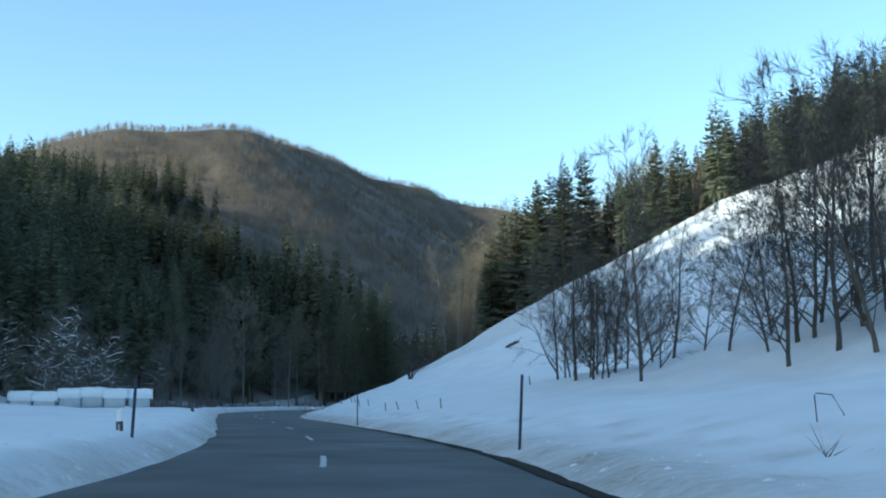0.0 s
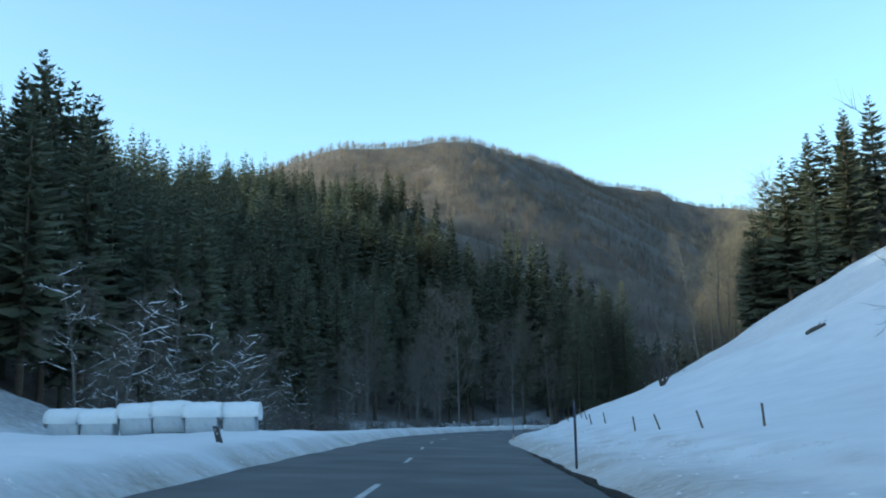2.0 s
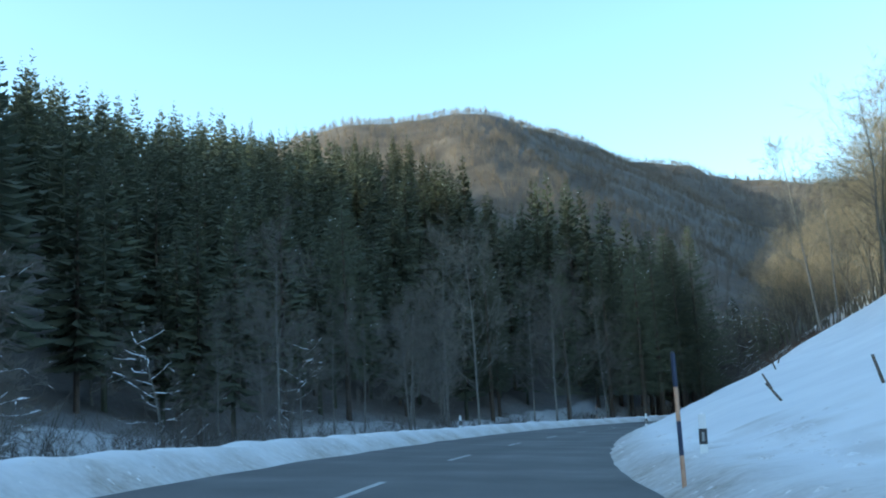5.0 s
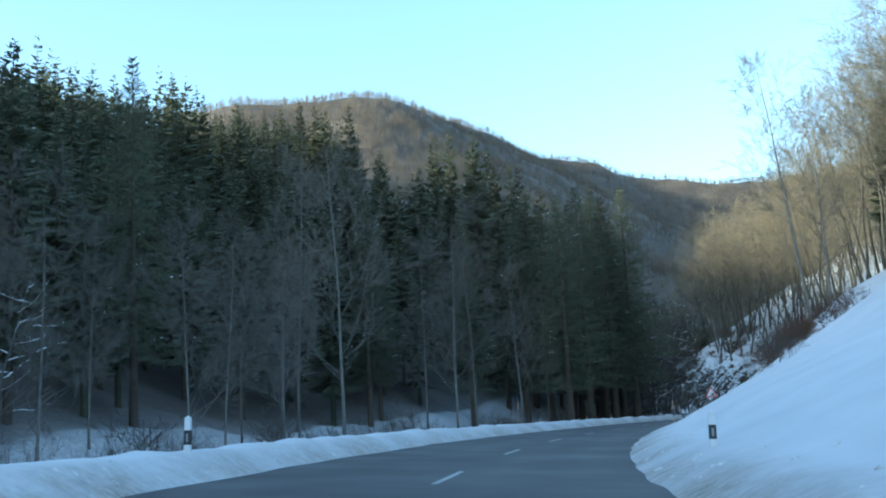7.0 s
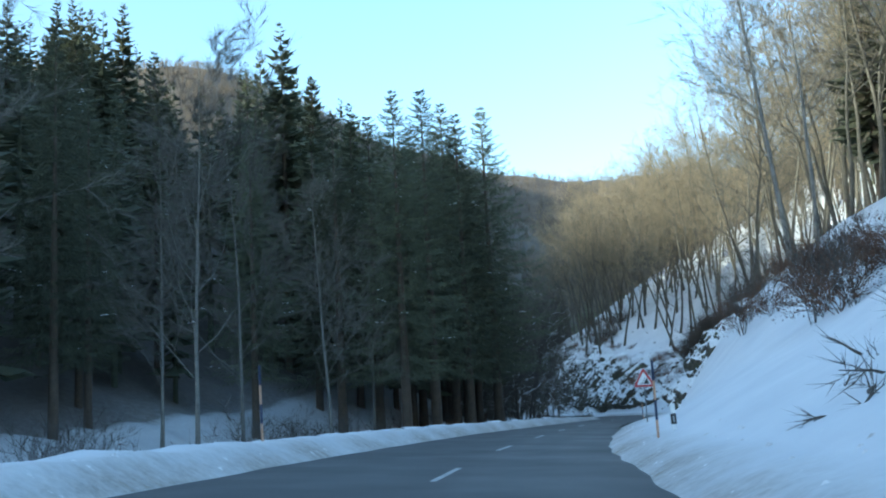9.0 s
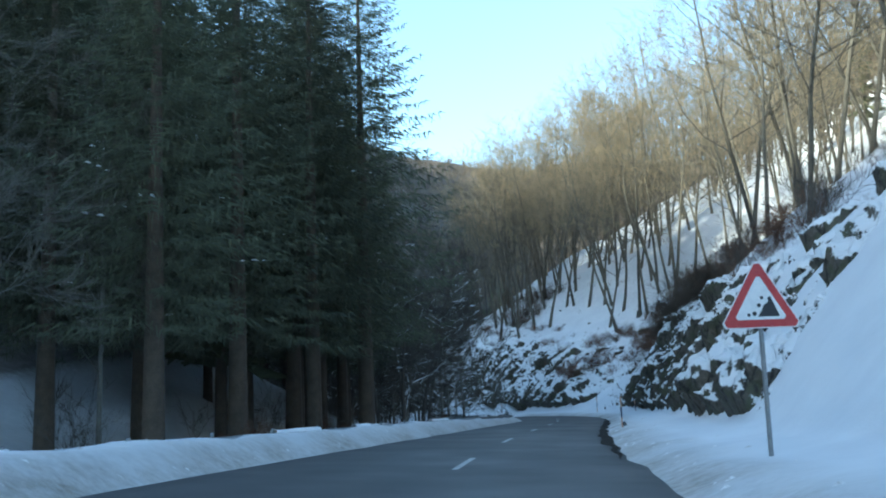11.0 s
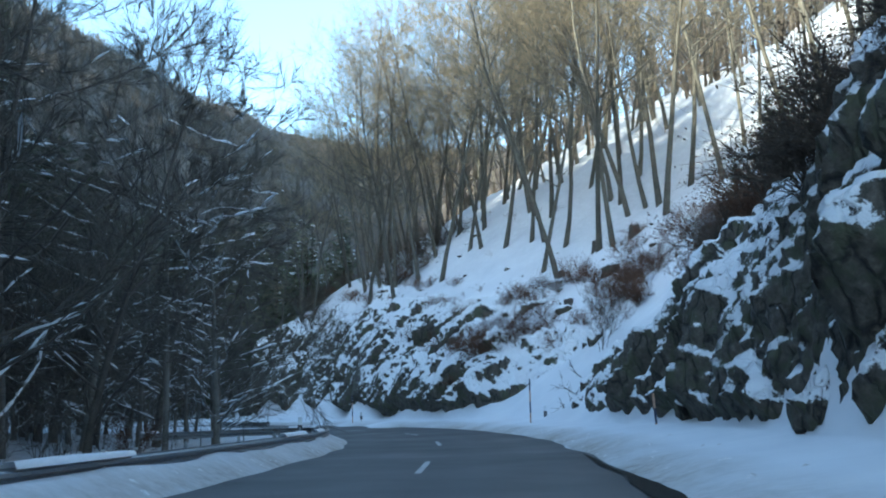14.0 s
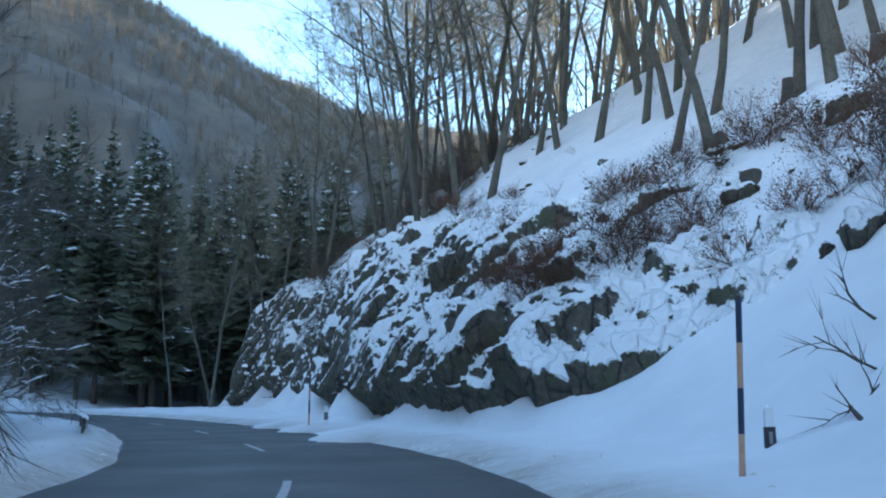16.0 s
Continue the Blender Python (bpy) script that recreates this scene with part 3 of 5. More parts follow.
def spruce(rng, height, detail, snow=0.3, bare=0.12):
    """Meshes of one spruce: trunk, crown in whorls of boughs, lumps of snow on them. detail: 0 far, 1 middle, 2 near."""
    tv, tf = [], []
    r0 = height * .011
    tube(tv, tf, [Vector((0, 0, -1)), Vector((0, 0, height * .3)), Vector((0, 0, height * .97))], [r0 * 1.2, r0 * .8, .02], 7)
    cv, cf, nv, nf = [], [], [], []
    spread = height * rng.uniform(.155, .19)
    whorls = {0: 22, 1: 36, 2: 56}[detail]
    round_ = {0: 5, 1: 6, 2: 8}[detail]
    boughs = []
    for k in range(whorls):
        q = max((k + rng.uniform(-.25, .25)) / whorls, 0) ** .92
        n = round_ if q < .75 else round_ - 1
        a0 = rng.uniform(0, 6.283)
        strong = rng.uniform(.8, 1.1)
        for i in range(n):
            boughs.append((min(max(q + rng.uniform(-.75, .75) / whorls, 0), .985), a0 + 6.283 * (i + rng.uniform(-.3, .3)) / n, strong * rng.uniform(.62, 1.14)))
    for q, a, size in boughs:
        z = height * (bare + (1 - bare) * q)
        L = (spread * (1 - q) ** .80 * (.74 + .28 * min(1, q * 5)) + .16) * size
        out = Vector((math.cos(a), math.sin(a), 0))
        side = Vector((-out.y, out.x, 0))
        droop = rng.uniform(.32, .62) * (1 - 1.15 * q)

        def on(f):
            return Vector((0, 0, z)) + out * (L * f) + Vector((0, 0, L * (-droop * f + .26 * f ** 3 + .10 * (1 - f) + .16 * q * f)))

        wid = L * rng.uniform(.20, .30) + .05
        if detail < 2:                           # a flat spray with a hanging fringe
            b = len(cv)
            mid = on(.55)
            sag = Vector((0, 0, -.30 * wid))
            cv.extend([on(0), mid + side * wid + sag, on(1), mid - side * wid + sag])
            cf.extend([(b, b + 1, b + 2), (b, b + 2, b + 3)])
        if detail == 0:
            continue
        n = 3 if detail == 1 else 10
        half = (.13 if detail == 1 else .025) * (.4 + .6 * min(1, (1 - q) * 2.2))
        for i in range(n + 1):                   # side twigs along the bough, and its tip
            f = .2 + .8 * (i + rng.uniform(-.3, .3)) / n
            p = on(min(f, 1))
            axis = (on(f + .05) - on(f - .05)).normalized()
            for sg in (1, -1) if i < n else (0,):
                tl_ = (L * (.30 if detail == 1 else .22) * (1 - .55 * f) + .07) * rng.uniform(.7, 1.25)
                tip = p + side * (sg * tl_) + axis * (tl_ * (.7 if sg else .8)) + Vector((0, 0, -tl_ * rng.uniform(.10, .55 if detail == 1 else .95)))
                b = len(cv)
                hw = half * rng.uniform(.7, 1.3) * (.5 + min(1, L * .35))
                cv.extend([p - axis * hw, p + axis * hw + Vector((0, 0, .03)), tip])
                cf.append((b, b + 1, b + 2))
            for h in range((i % 2) if detail == 1 else 2):        # hanging sprays
                c = p + side * rng.uniform(-.5, .5) * (L * .30 * (1 - .6 * f))
                b = len(cv)
                hw = rng.uniform(.6, 1.2) * half
                hl = rng.uniform(.3, .9) * (.12 + L * .16)
                tw = (out * rng.uniform(-1, 1) + side * rng.uniform(-1, 1)).normalized()
                cv.extend([c - tw * hw, c + tw * hw, c + Vector((rng.uniform(-.1, .1), rng.uniform(-.1, .1), -hl))])
                cf.append((b, b + 1, b + 2))
        if snow and q < .93 and size > .85 and rng.random() < snow:
            f = rng.uniform(.45, .98)
            for h in range(3):
                at_ = on(min(1, f + rng.uniform(-.12, .12))) + side * rng.uniform(-.25, .25) + Vector((0, 0, .02))
                lump(nv, nf, rng, at_, (L * .025 + rng.uniform(.05, .15)) * (1.7 if snow > .3 else (.55 if detail == 2 else 1)), out, .45)
    return (tv, tf), (cv, cf), (nv, nf)


def lump(verts, faces, rng, p, size, axis, flat, long=1.3, broad=.7):
    """A small uneven lump, longer along axis."""
    base = len(verts)
    side = Vector((-axis.y, axis.x, 0))
    n = 6
    for k in range(n):
        t = 6.283 * k / n
        r = size * rng.uniform(.7, 1.2)
        verts.append(p + axis * math.cos(t) * r * long + side * math.sin(t) * r * broad + Vector((0, 0, -.25 * size * flat)))
    verts.append(p + Vector((0, 0, size * flat)))
    for k in range(n):
        faces.append((base + k, base + (k + 1) % n, base + n))


def limb(rng, tv, tf, wv, wf, sv, sf, p, way, length, radius, level, depth, up, snow, twigs, kink=.22, fine=.012):
    """One limb and all that grows from it. tv: wood, wv: twigs, sv: snow lines."""
    n = (6 if snow > .3 and level == 1 else 3) if level < 2 else (3 if snow > .3 and level == 2 else (2 if level == 2 else 1))
    pts, radii = [p.copy()], [radius]
    w = way.normalized()
    for i in range(n):
        w = (w + Vector((rng.uniform(-kink, kink), rng.uniform(-kink, kink), rng.uniform(-kink, kink) + up * .12))).normalized()
        pts.append(pts[-1] + w * (length / n))
        radii.append(radius * (1 - .72 * (i + 1) / n))
    tube(tv, tf, pts, radii, 7 if level == 0 else (4 if level == 1 else 3))
    if snow and level >= 1:                      # pads of snow along the flatter stretches
        for i in range(n):
            a, b = pts[i], pts[i + 1]
            way_ = (b - a).normalized()
            if abs(way_.z) > .7:
                continue
            for k in range((3, 2, 1)[level - 1]):
                if rng.random() < snow * (1.3, .6, .15)[level - 1]:
                    q = a.lerp(b, rng.random()) + Vector((0, 0, radii[i] * .8))
                    lump(sv, sf, rng, q, rng.uniform(.05, .11) * (1.4, .9, .6)[level - 1], way_, .5, 3.4, .45)
    if level >= depth - 1 and level > 0:
        for k in range(twigs if level == depth else twigs // 3):
            f = rng.uniform(.1, 1)
            i = min(int(f * n), n - 1)
            q = pts[i].lerp(pts[i + 1], f * n - i)
            axis = (pts[i + 1] - pts[i]).normalized()
            dirn = (axis * 1.25 + Vector((rng.uniform(-.9, .9), rng.uniform(-.9, .9), rng.uniform(-.4, .8)))).normalized()
            L = rng.uniform(.35, 1.15) * min(1.5, .45 + length * .4)
            u = dirn.orthogonal().normalized()
            u.rotate(Matrix.Rotation(rng.uniform(0, 6.283), 3, dirn))
            base = len(wv)
            wv.extend([q + u * fine, q - u * fine, q + dirn * L])
            wf.append((base, base + 1, base + 2))
    if level < depth:
        kids = rng.randint(4, 6) if level == 0 else rng.randint(3, 4)
        for k in range(kids):
            f = rng.uniform(.25, 1.0)
            i = min(int(f * n), n - 1)
            q = pts[i].lerp(pts[i + 1], f * n - i)
            axis = (pts[i + 1] - pts[i]).normalized()
            turn = rng.uniform(.45, 1.0)
            sidev = axis.orthogonal().normalized()
            sidev.rotate(Matrix.Rotation(rng.uniform(0, 6.283), 3, axis))
            dirn = axis * math.cos(turn) + sidev * math.sin(turn)
            limb(rng, tv, tf, wv, wf, sv, sf, q, dirn, length * rng.uniform(.42, .68), max(radii[i] * rng.uniform(.4, .62), .008), level + 1, depth, up, snow, twigs, kink, fine)


def bare_tree(rng, height, stem=.5, depth=3, twigs=4, snow=0.0, girth=.011, up=.6, lean=.03, spread=1.0, limbs=11, fine=.012, kink=.22, wobble=.10, slim=1.0):
    """Meshes of one leafless tree: trunk, twigs and snow on the limbs."""
    tv, tf, wv, wf, sv, sf = [], [], [], [], [], []
    pts, radii = [], []
    n = 9
    p = Vector((0, 0, -.6))
    w = Vector((rng.uniform(-lean, lean), rng.uniform(-lean, lean), 1))
    r0 = height * girth
    for i in range(n + 1):
        pts.append(p.copy())
        radii.append(r0 * (1.25 if i == 0 else 1) * (1 - .88 * i / n))
        w = (w + Vector((rng.uniform(-wobble, wobble), rng.uniform(-wobble, wobble), .06))).normalized()
        p = p + w * (height * .98 / n)
    tube(tv, tf, pts, radii, 8)
    for k in range(limbs):
        f = stem + (1 - stem) * (k + rng.random()) / limbs * .97
        i = min(int(f * n), n - 1)
        q = pts[i].lerp(pts[i + 1], f * n - i)
        a = rng.uniform(0, 6.283)
        dirn = Vector((math.cos(a), math.sin(a), rng.uniform(.35, 1.1) * up + .1))
        L = height * rng.uniform(.16, .30) * spread * (1.12 - .6 * (f - stem) / (1 - stem + .01))
        limb(rng, tv, tf, wv, wf, sv, sf, q, dirn, L, radii[i] * rng.uniform(.32, .55) * slim, 1, depth, up, snow, twigs, kink, fine)
    return (tv, tf), (wv, wf), (sv, sf)


def make_tree(kind, name, parts, label, category, group):
    """Links a tree's meshes under one root."""
    (tv, tf), (cv, cf), (nv, nf) = parts
    root = tree_root(name, label, category, group)
    bark = {"spruce": M_BARK, "beech": M_BEECH, "alder": M_DARKBARK, "grey": M_GREYBARK}[kind]
    crown = {"spruce": M_NEEDLE, "beech": M_TWIG, "alder": M_DARKBARK, "grey": M_GREYTWIG}[kind]
    link_mesh("trunk", tv, tf, bark, root, smooth=True)
    link_mesh("crown", cv, cf, crown, root)
    if nv:
        tagged(link_mesh("snow_load", nv, nf, M_CLUMP, root, "white snow lying on the boughs", smooth=True), kind="stuff")
    return root


rng = random.Random(11)
used = set()


def plant(proto, x, y, scale=1.0, turn=None, sink=0.15, tilt=(0, 0), wide=1.0):
    z = ground_z(x, y) - sink
    m = Matrix.Translation((x, y, z)) @ Euler((tilt[0], tilt[1], rng.uniform(0, 6.283) if turn is None else turn)).to_matrix().to_4x4() @ Matrix.Diagonal((scale * wide, scale * wide, scale, 1))
    if proto.name not in used:                   # the first one planted is the one that was built
        used.add(proto.name)
        proto.matrix_basis = m
        return proto
    ob = proto.copy()
    scene.collection.objects.link(ob)
    for c in proto.children:
        k = c.copy()
        scene.collection.objects.link(k)
        k.parent = ob
    ob.matrix_basis = m
    return ob


SPRUCE_NEAR = [make_tree("spruce", "spruce_tree", spruce(rng, 30, 2, .05, .19), "dark green spruce at the wood's edge in shade", "spruce", "roadside spruces") for _ in range(3)]
SPRUCE_MID = [make_tree("spruce", "spruce_tree", spruce(rng, 27, 1, .10, .17), "dark green spruce on the wooded slope, patches of snow", "spruce", "slope spruces") for _ in range(6)]
SPRUCE_SNOW = [make_tree("spruce", "spruce_tree", spruce(rng, 26, 1, .6, .14), "snow-laden dark spruce beyond the bend", "spruce", "spruces at the bend") for _ in range(3)]
BEECH = [make_tree("beech", "beech_tree", bare_tree(rng, 24, .32, 3, 11, .0, .0074, .72, .14, 1.12, 18, .0098, .22, .10), "leafless grey-brown beech on the snowy slope", "beech", "slope beeches") for _ in range(5)]
BEECH_UP = [make_tree("beech", "beech_tree", bare_tree(rng, 24, .32, 2, 15, .0, .0070, .75, .18, 1.2, 19, .025, .22, .09), "leafless grey-brown beech high on the slope", "beech", "upper beeches") for _ in range(4)]
ALDER = [make_tree("grey", "valley_tree", bare_tree(rng, 22, .22, 3, 24, .0, .0066, 1.1, .03, 1.0, 26, .010, .22, .035, .62), "leafless pale-barked tree with fine twigs beside the road", "tree", "valley trees") for _ in range(4)]
DARK = [make_tree("alder", "field_tree", bare_tree(rng, 11, .08, 3, 12, .0, .010, .95, .06, 1.2, 21, .008), "dark leafless tree on the snowy field slope", "tree", "field trees") for _ in range(3)]
TALL = make_tree("grey", "valley_tree", bare_tree(rng, 29, .36, 3, 14, .0, .0066, 1.2, .03, .72, 30, .011, .16, .05, .8), "tall leafless tree with a broom-shaped crown on the bank", "tree", "valley trees")
SNOWY = [make_tree("grey", "snowy_tree", bare_tree(rng, 12, .12, 3, 20, .31, .012, .22, .08, 1.2, 19, .010, .28, .08, .75), "leafless tree with thick snow along its branches", "tree", "snowy trees") for _ in range(3)]

rng = random.Random(21)
# roadside trees whose places are known
for i, (x, y, sc) in enumerate([(-47.8, 214.7, 1.2), (-44.2, 178.8, .58), (-42.6, 163.9, .5), (-41.6, 232.2, 1.05), (-41.0, 239.5, .95), (-37.5, 252, .9), (-50, 196, .68), (-53, 206, .72), (-36, 266, .85), (-55, 224, 1.15), (-56, 190, .62), (-52, 160, .5), (-40.5, 146, .62), (-47, 243, .95), (-50, 133, .5), (-47, 157, .5), (-54, 178, .6), (-51, 213, .7), (-46, 196, .6), (-49.5, 205, .7)]):
    plant(ALDER[i % 4], x, y, sc)
for i, (x, y, sc) in enumerate([(-57, 181.5, .9), (-46, 128.5, 1.0), (-63, 142, 1.15), (-50, 150, .8), (-40, 117, .6), (-66, 165, .9), (-52, 112, .9), (-60, 120, 1.1), (-17.5, 333, 1.25), (-20, 329, 1.5), (-22.5, 325, 1.4), (-26, 319, 1.6), (-27.5, 334, 1.0), (-22, 341, .9), (-30, 326, 1.1), (-22.5, 312, 1.5), (-20, 347, .8), (-33, 345, 1.0)]):
    plant(SNOWY[i % 3], x, y, sc)
for i, (x, y, sc) in enumerate([(-25.2, 289.5, 1.21), (-28, 281, 1.11), (-31, 272, 1.11), (-30.5, 297, 1.2), (-34, 285, 1.11), (-36.5, 275, 1.06), (-33, 263, 1.01), (-31.5, 304, 1.12), (-36.7, 311, 1.02), (-41, 301, 1.18), (-40, 289, 1.16), (-43, 280, 1.08), (-44, 318, 1.0), (-49.5, 328, 1.0), (-58.5, 349, 1.0), (-52, 338, 1.0), (-39, 268, 1.0), (-37, 330, .9), (-27.5, 309, 0.90)]):
    close = x > -31.8 or y < 276
    plant(SPRUCE_NEAR[i % 3] if close else SPRUCE_MID[i % 6], x, y, sc if close else sc * 1.06, wide=1.28 if close else 1.1)
for i, (x, y, sc) in enumerate([(11.4, 64.2, 1.36), (8.6, 76.3, 1.42), (7.6, 79.4, 1.2), (9.4, 71.7, .8), (11.4, 76.5, 1.25), (15.1, 74.1, 1.0), (18, 57, 1.15), (19.7, 60.9, 1.3), (20.5, 60.6, 1.2), (20.1, 55.8, 1.35), (21.2, 53.3, 1.3), (23.5, 61, 1.3), (26, 66, 1.3), (28, 58, 1.35), (24, 52, 1.3), (31, 63, 1.3), (17, 66, .9), (14, 80, .8), (28, 71, 1.2), (34, 70, 1.2), (22, 64, 1.1), (25, 61.5, 1.2), (27.5, 62.5, 1.2), (20, 67, .9), (29.5, 66.5, 1.2), (18.5, 62.5, .8), (30, 57, 1.2), (8.0, 78.6, 0.62), (8.4, 78.0, 0.67), (9.6, 76.1, 0.72), (10.2, 76.8, 0.77), (9.8, 70.5, 0.62), (10.2, 70.2, 0.67), (12.5, 77.6, 0.72), (15.1, 82.2, 0.77), (13.5, 70, .6), (10.2, 78.5, .6), (16.5, 70.5, .7), (22.5, 57.5, 1.1), (25.5, 56, 1.2), (9.0, 83, .55)]):
    plant(DARK[i % 3], x, y, sc * (1.02 if x > 16 and sc > 1.05 else 1), wide=.72 if x < 16 and sc > 1.05 else 1.0)
for i, (x, y, sc) in enumerate([(7.4, 356.4, 1.20), (7.2, 361.4, 1.14), (2.8, 374, 1.08), (5.7, 381, 1.14), (8.6, 372.4, 1.20), (12.6, 359.8, 1.20), (12.1, 354, 1.20), (13.7, 351.6, 1.32), (11.9, 345.8, 1.26), (15.9, 351, 1.20), (15.1, 360.2, 1.20), (9.3, 374.5, 1.14), (6.7, 303.3, 1.3), (9.8, 300.3, 1.3), (8.6, 296.5, 1.2), (12.5, 305, 1.25), (5.0, 297.5, 1.1), (4, 268, 1.0), (6, 285, 1.1)]):
    plant(BEECH[i % 5], x, y, sc, tilt=(rng.uniform(-.03, .03), rng.uniform(-.08, -.03)))

for i, (x, y, sc) in enumerate(((-18.8, 323, .92), (-21, 330.5, .9), (-23.5, 317, .85), (-26, 326.5, .95), (-19.5, 338, .85), (-29, 333, .9))):
    plant(ALDER[i % 4], x, y, sc)
plant(TALL, -6.3, 243.5, 1.0, tilt=(0, -.07))                 # the tall one over the bank
plant(TALL, -4.0, 245.2, .82, tilt=(0, -.04))
for x, y, sc in ((-47, 286, 1.45), (-44.5, 291, 1.3)):
    plant(SPRUCE_MID[0 if sc > 1.4 else 3], x, y, sc)
# snow-laden trees behind the hay bales
for k in range(12):
    x, y = rng.uniform(-56, -31), rng.uniform(91, 126)
    if float(road_sd([x], [y])[1][0]) > 19:
        plant(SNOWY[k % 3], x, y, rng.uniform(.55, 1.0))
# young spruces over the rock face
for k, (x, y, sc) in enumerate(((5.6, 317, .18), (8.8, 321.5, .24), (6.8, 323, .18), (2.2, 303.5, .12))):
    plant(SPRUCE_MID[k], x, y, sc, wide=1.2)
# tall spruces over the hay bales
for k in range(18):
    plant(SPRUCE_MID[k % 6], rng.uniform(-96, -70), rng.uniform(112, 146), rng.uniform(1.12, 1.38))

# beeches along the lower edge of the spur's wood
for i, (x, y, sc) in enumerate([(5.0, 354.3, 1.00), (5.1, 349.6, 1.14), (6.5, 363.7, 1.06), (8.0, 349.0, 1.20), (8.7, 347.8, 1.12), (13.3, 353.3, 1.04), (12.9, 358.4, 1.18), (3.8, 372.5, 1.10), (12.6, 366.0, 1.02)]):
    plant(BEECH[i % 5], x, y, sc, tilt=(rng.uniform(-.02, .02), rng.uniform(-.06, -.03)))

# dark wood inside the bend
for k, (x, y, sc) in enumerate(((-27.5, 342, .72), (-30, 336, .85), (-33, 343, .8), (-30.5, 351, .85), (-35, 352, .9), (-33.5, 359, .85), (-34.5, 326, .9))):
    plant(SPRUCE_SNOW[k % 3] if k % 2 else SPRUCE_MID[k % 6], x, y, sc, wide=1.15)
for k, (x, y, sc) in enumerate(((-28.5, 321, 1.7), (-31.5, 317, 1.7), (-24, 336, 1.35), (-22.8, 311, 1.75), (-21, 318, 1.6), (-24.5, 305, 1.8))):
    plant(DARK[k % 3], x, y, sc)
# tall spruces up the valley side, their tops over the nearer ones
for k, (x, y, top) in enumerate(((-62, 334, 60), (-58, 326, 59), (-55, 338, 60), (-51, 330, 56), (-48, 341, 57), (-45.5, 333, 52), (-42, 340, 52), (-65, 343, 62), (-53.5, 321, 54), (-39.5, 347, 50))):
    plant(SPRUCE_MID[k % 6], x, y, min(1.62, (top - ground_z(x, y)) / 27), wide=.8)
# sunlit spruces beside the top of the field
for k, (x, y, sc) in enumerate(((4, 207, .78), (6.5, 210, .92), (9, 205, .95), (11.5, 212, .96), (8, 217, .9), (13, 203, .98), (16, 209.5, 1.0), (14, 214, 1.0), (18.5, 203, 1.0), (3, 215, .72), (20, 211, .98), (17.5, 196, .92), (23, 206, 1.0), (6, 221, .8))):
    plant(SPRUCE_MID[k % 6], x, y, sc, wide=1.15)

for k, (x, y, sc) in enumerate(((-28.6, 294.5, 1.16), (-29.6, 285.5, 1.2), (-27.4, 301, 1.05), (-33.5, 292, 1.15))):
    plant(SPRUCE_NEAR[k % 3], x, y, sc, wide=1.25)
# beeches crowding the slope over the cut
rng = random.Random(29)
for k in range(18):
    x, y = map(float, at(rng.uniform(254, 292), -rng.uniform(17, 32)))
    plant(BEECH[k % 5], x, y, rng.uniform(1.0, 1.35), tilt=(rng.uniform(-.03, .03), rng.uniform(-.08, -.02)))

# left-hand wood
rng = random.Random(31)
n_mid = 0
taken = [tuple(ob.matrix_basis.translation[:2]) for ob in scene.objects if ob.type == "EMPTY"]


def free(x, y, gap):
    for a, b in taken:
        if (a - x) ** 2 + (b - y) ** 2 < gap * gap:
            return False
    taken.append((x, y))
    return True


tries = 0
while n_mid < 170 and tries < 20000:
    tries += 1
    s = rng.uniform(40, 420)
    d = 23 + 55 * rng.random() ** 1.4 if s > 110 else rng.uniform(40, 100)
    if s > 330:
        d = rng.uniform(22, 110)
    if s > 250:
        d = max(d, 24)
    x, y = map(float, at(s, d))
    s2, d2 = (float(v[0]) for v in road_sd([x], [y]))
    if d2 < (20 if s2 > 250 else (30 if 95 < s2 < 250 else 21)) or (325 < y < 400 and x > -38) or (y >= 400 and x > -54) or not free(x, y, 4.0):
        continue
    close = 170 < s2 < 300 and d2 < 34
    plant(SPRUCE_NEAR[rng.randrange(3)] if close else SPRUCE_MID[rng.randrange(6)], x, y, rng.uniform(.7, 1.05) if s2 < 140 else (rng.uniform(.60, .92) if s2 < 250 else rng.uniform(.74, 1.05)))
    n_mid += 1

# spruces beyond the bend
rng = random.Random(33)
n_e, tries = 0, 0
while n_e < 40 and tries < 5000:
    tries += 1
    x, y = rng.uniform(-110, 0), rng.uniform(425, 480)
    s2, d2 = (float(v[0]) for v in road_sd([x], [y]))
    if abs(d2) < 13 or d2 > 0 or (x > -30 and y < 440) or not free(x, y, 4.0):
        continue
    if ground_z(x, y) > 14 + .24 * max(0, -x - 20):
        continue
    plant(SPRUCE_SNOW[rng.randrange(3)], x, y, rng.uniform(.95, 1.35))
    n_e += 1
for x, y, sc in ((-18.2, 345.5, .8), (-20.8, 352, 1.0), (-22.5, 358, .9), (-25, 365, 1.0), (-28, 372, .9), (-22.6, 349.5, .8), (-25.6, 357, 1.1), (-31, 378, 1.0), (-28.6, 364, 1.1), (-34, 384, 1.0)):
    plant(SNOWY[rng.randrange(3)], x, y, sc)
n_e, tries = 0, 0
while n_e < 34 and tries < 5000:
    tries += 1
    x, y = rng.uniform(-66, -29), rng.uniform(348, 424)
    s2, d2 = (float(v[0]) for v in road_sd([x], [y]))
    if d2 < 14 or not free(x, y, 3.4):
        continue
    plant(SPRUCE_SNOW[rng.randrange(3)] if rng.random() < .5 else SPRUCE_MID[rng.randrange(6)], x, y, rng.uniform(.9, 1.2))
    n_e += 1
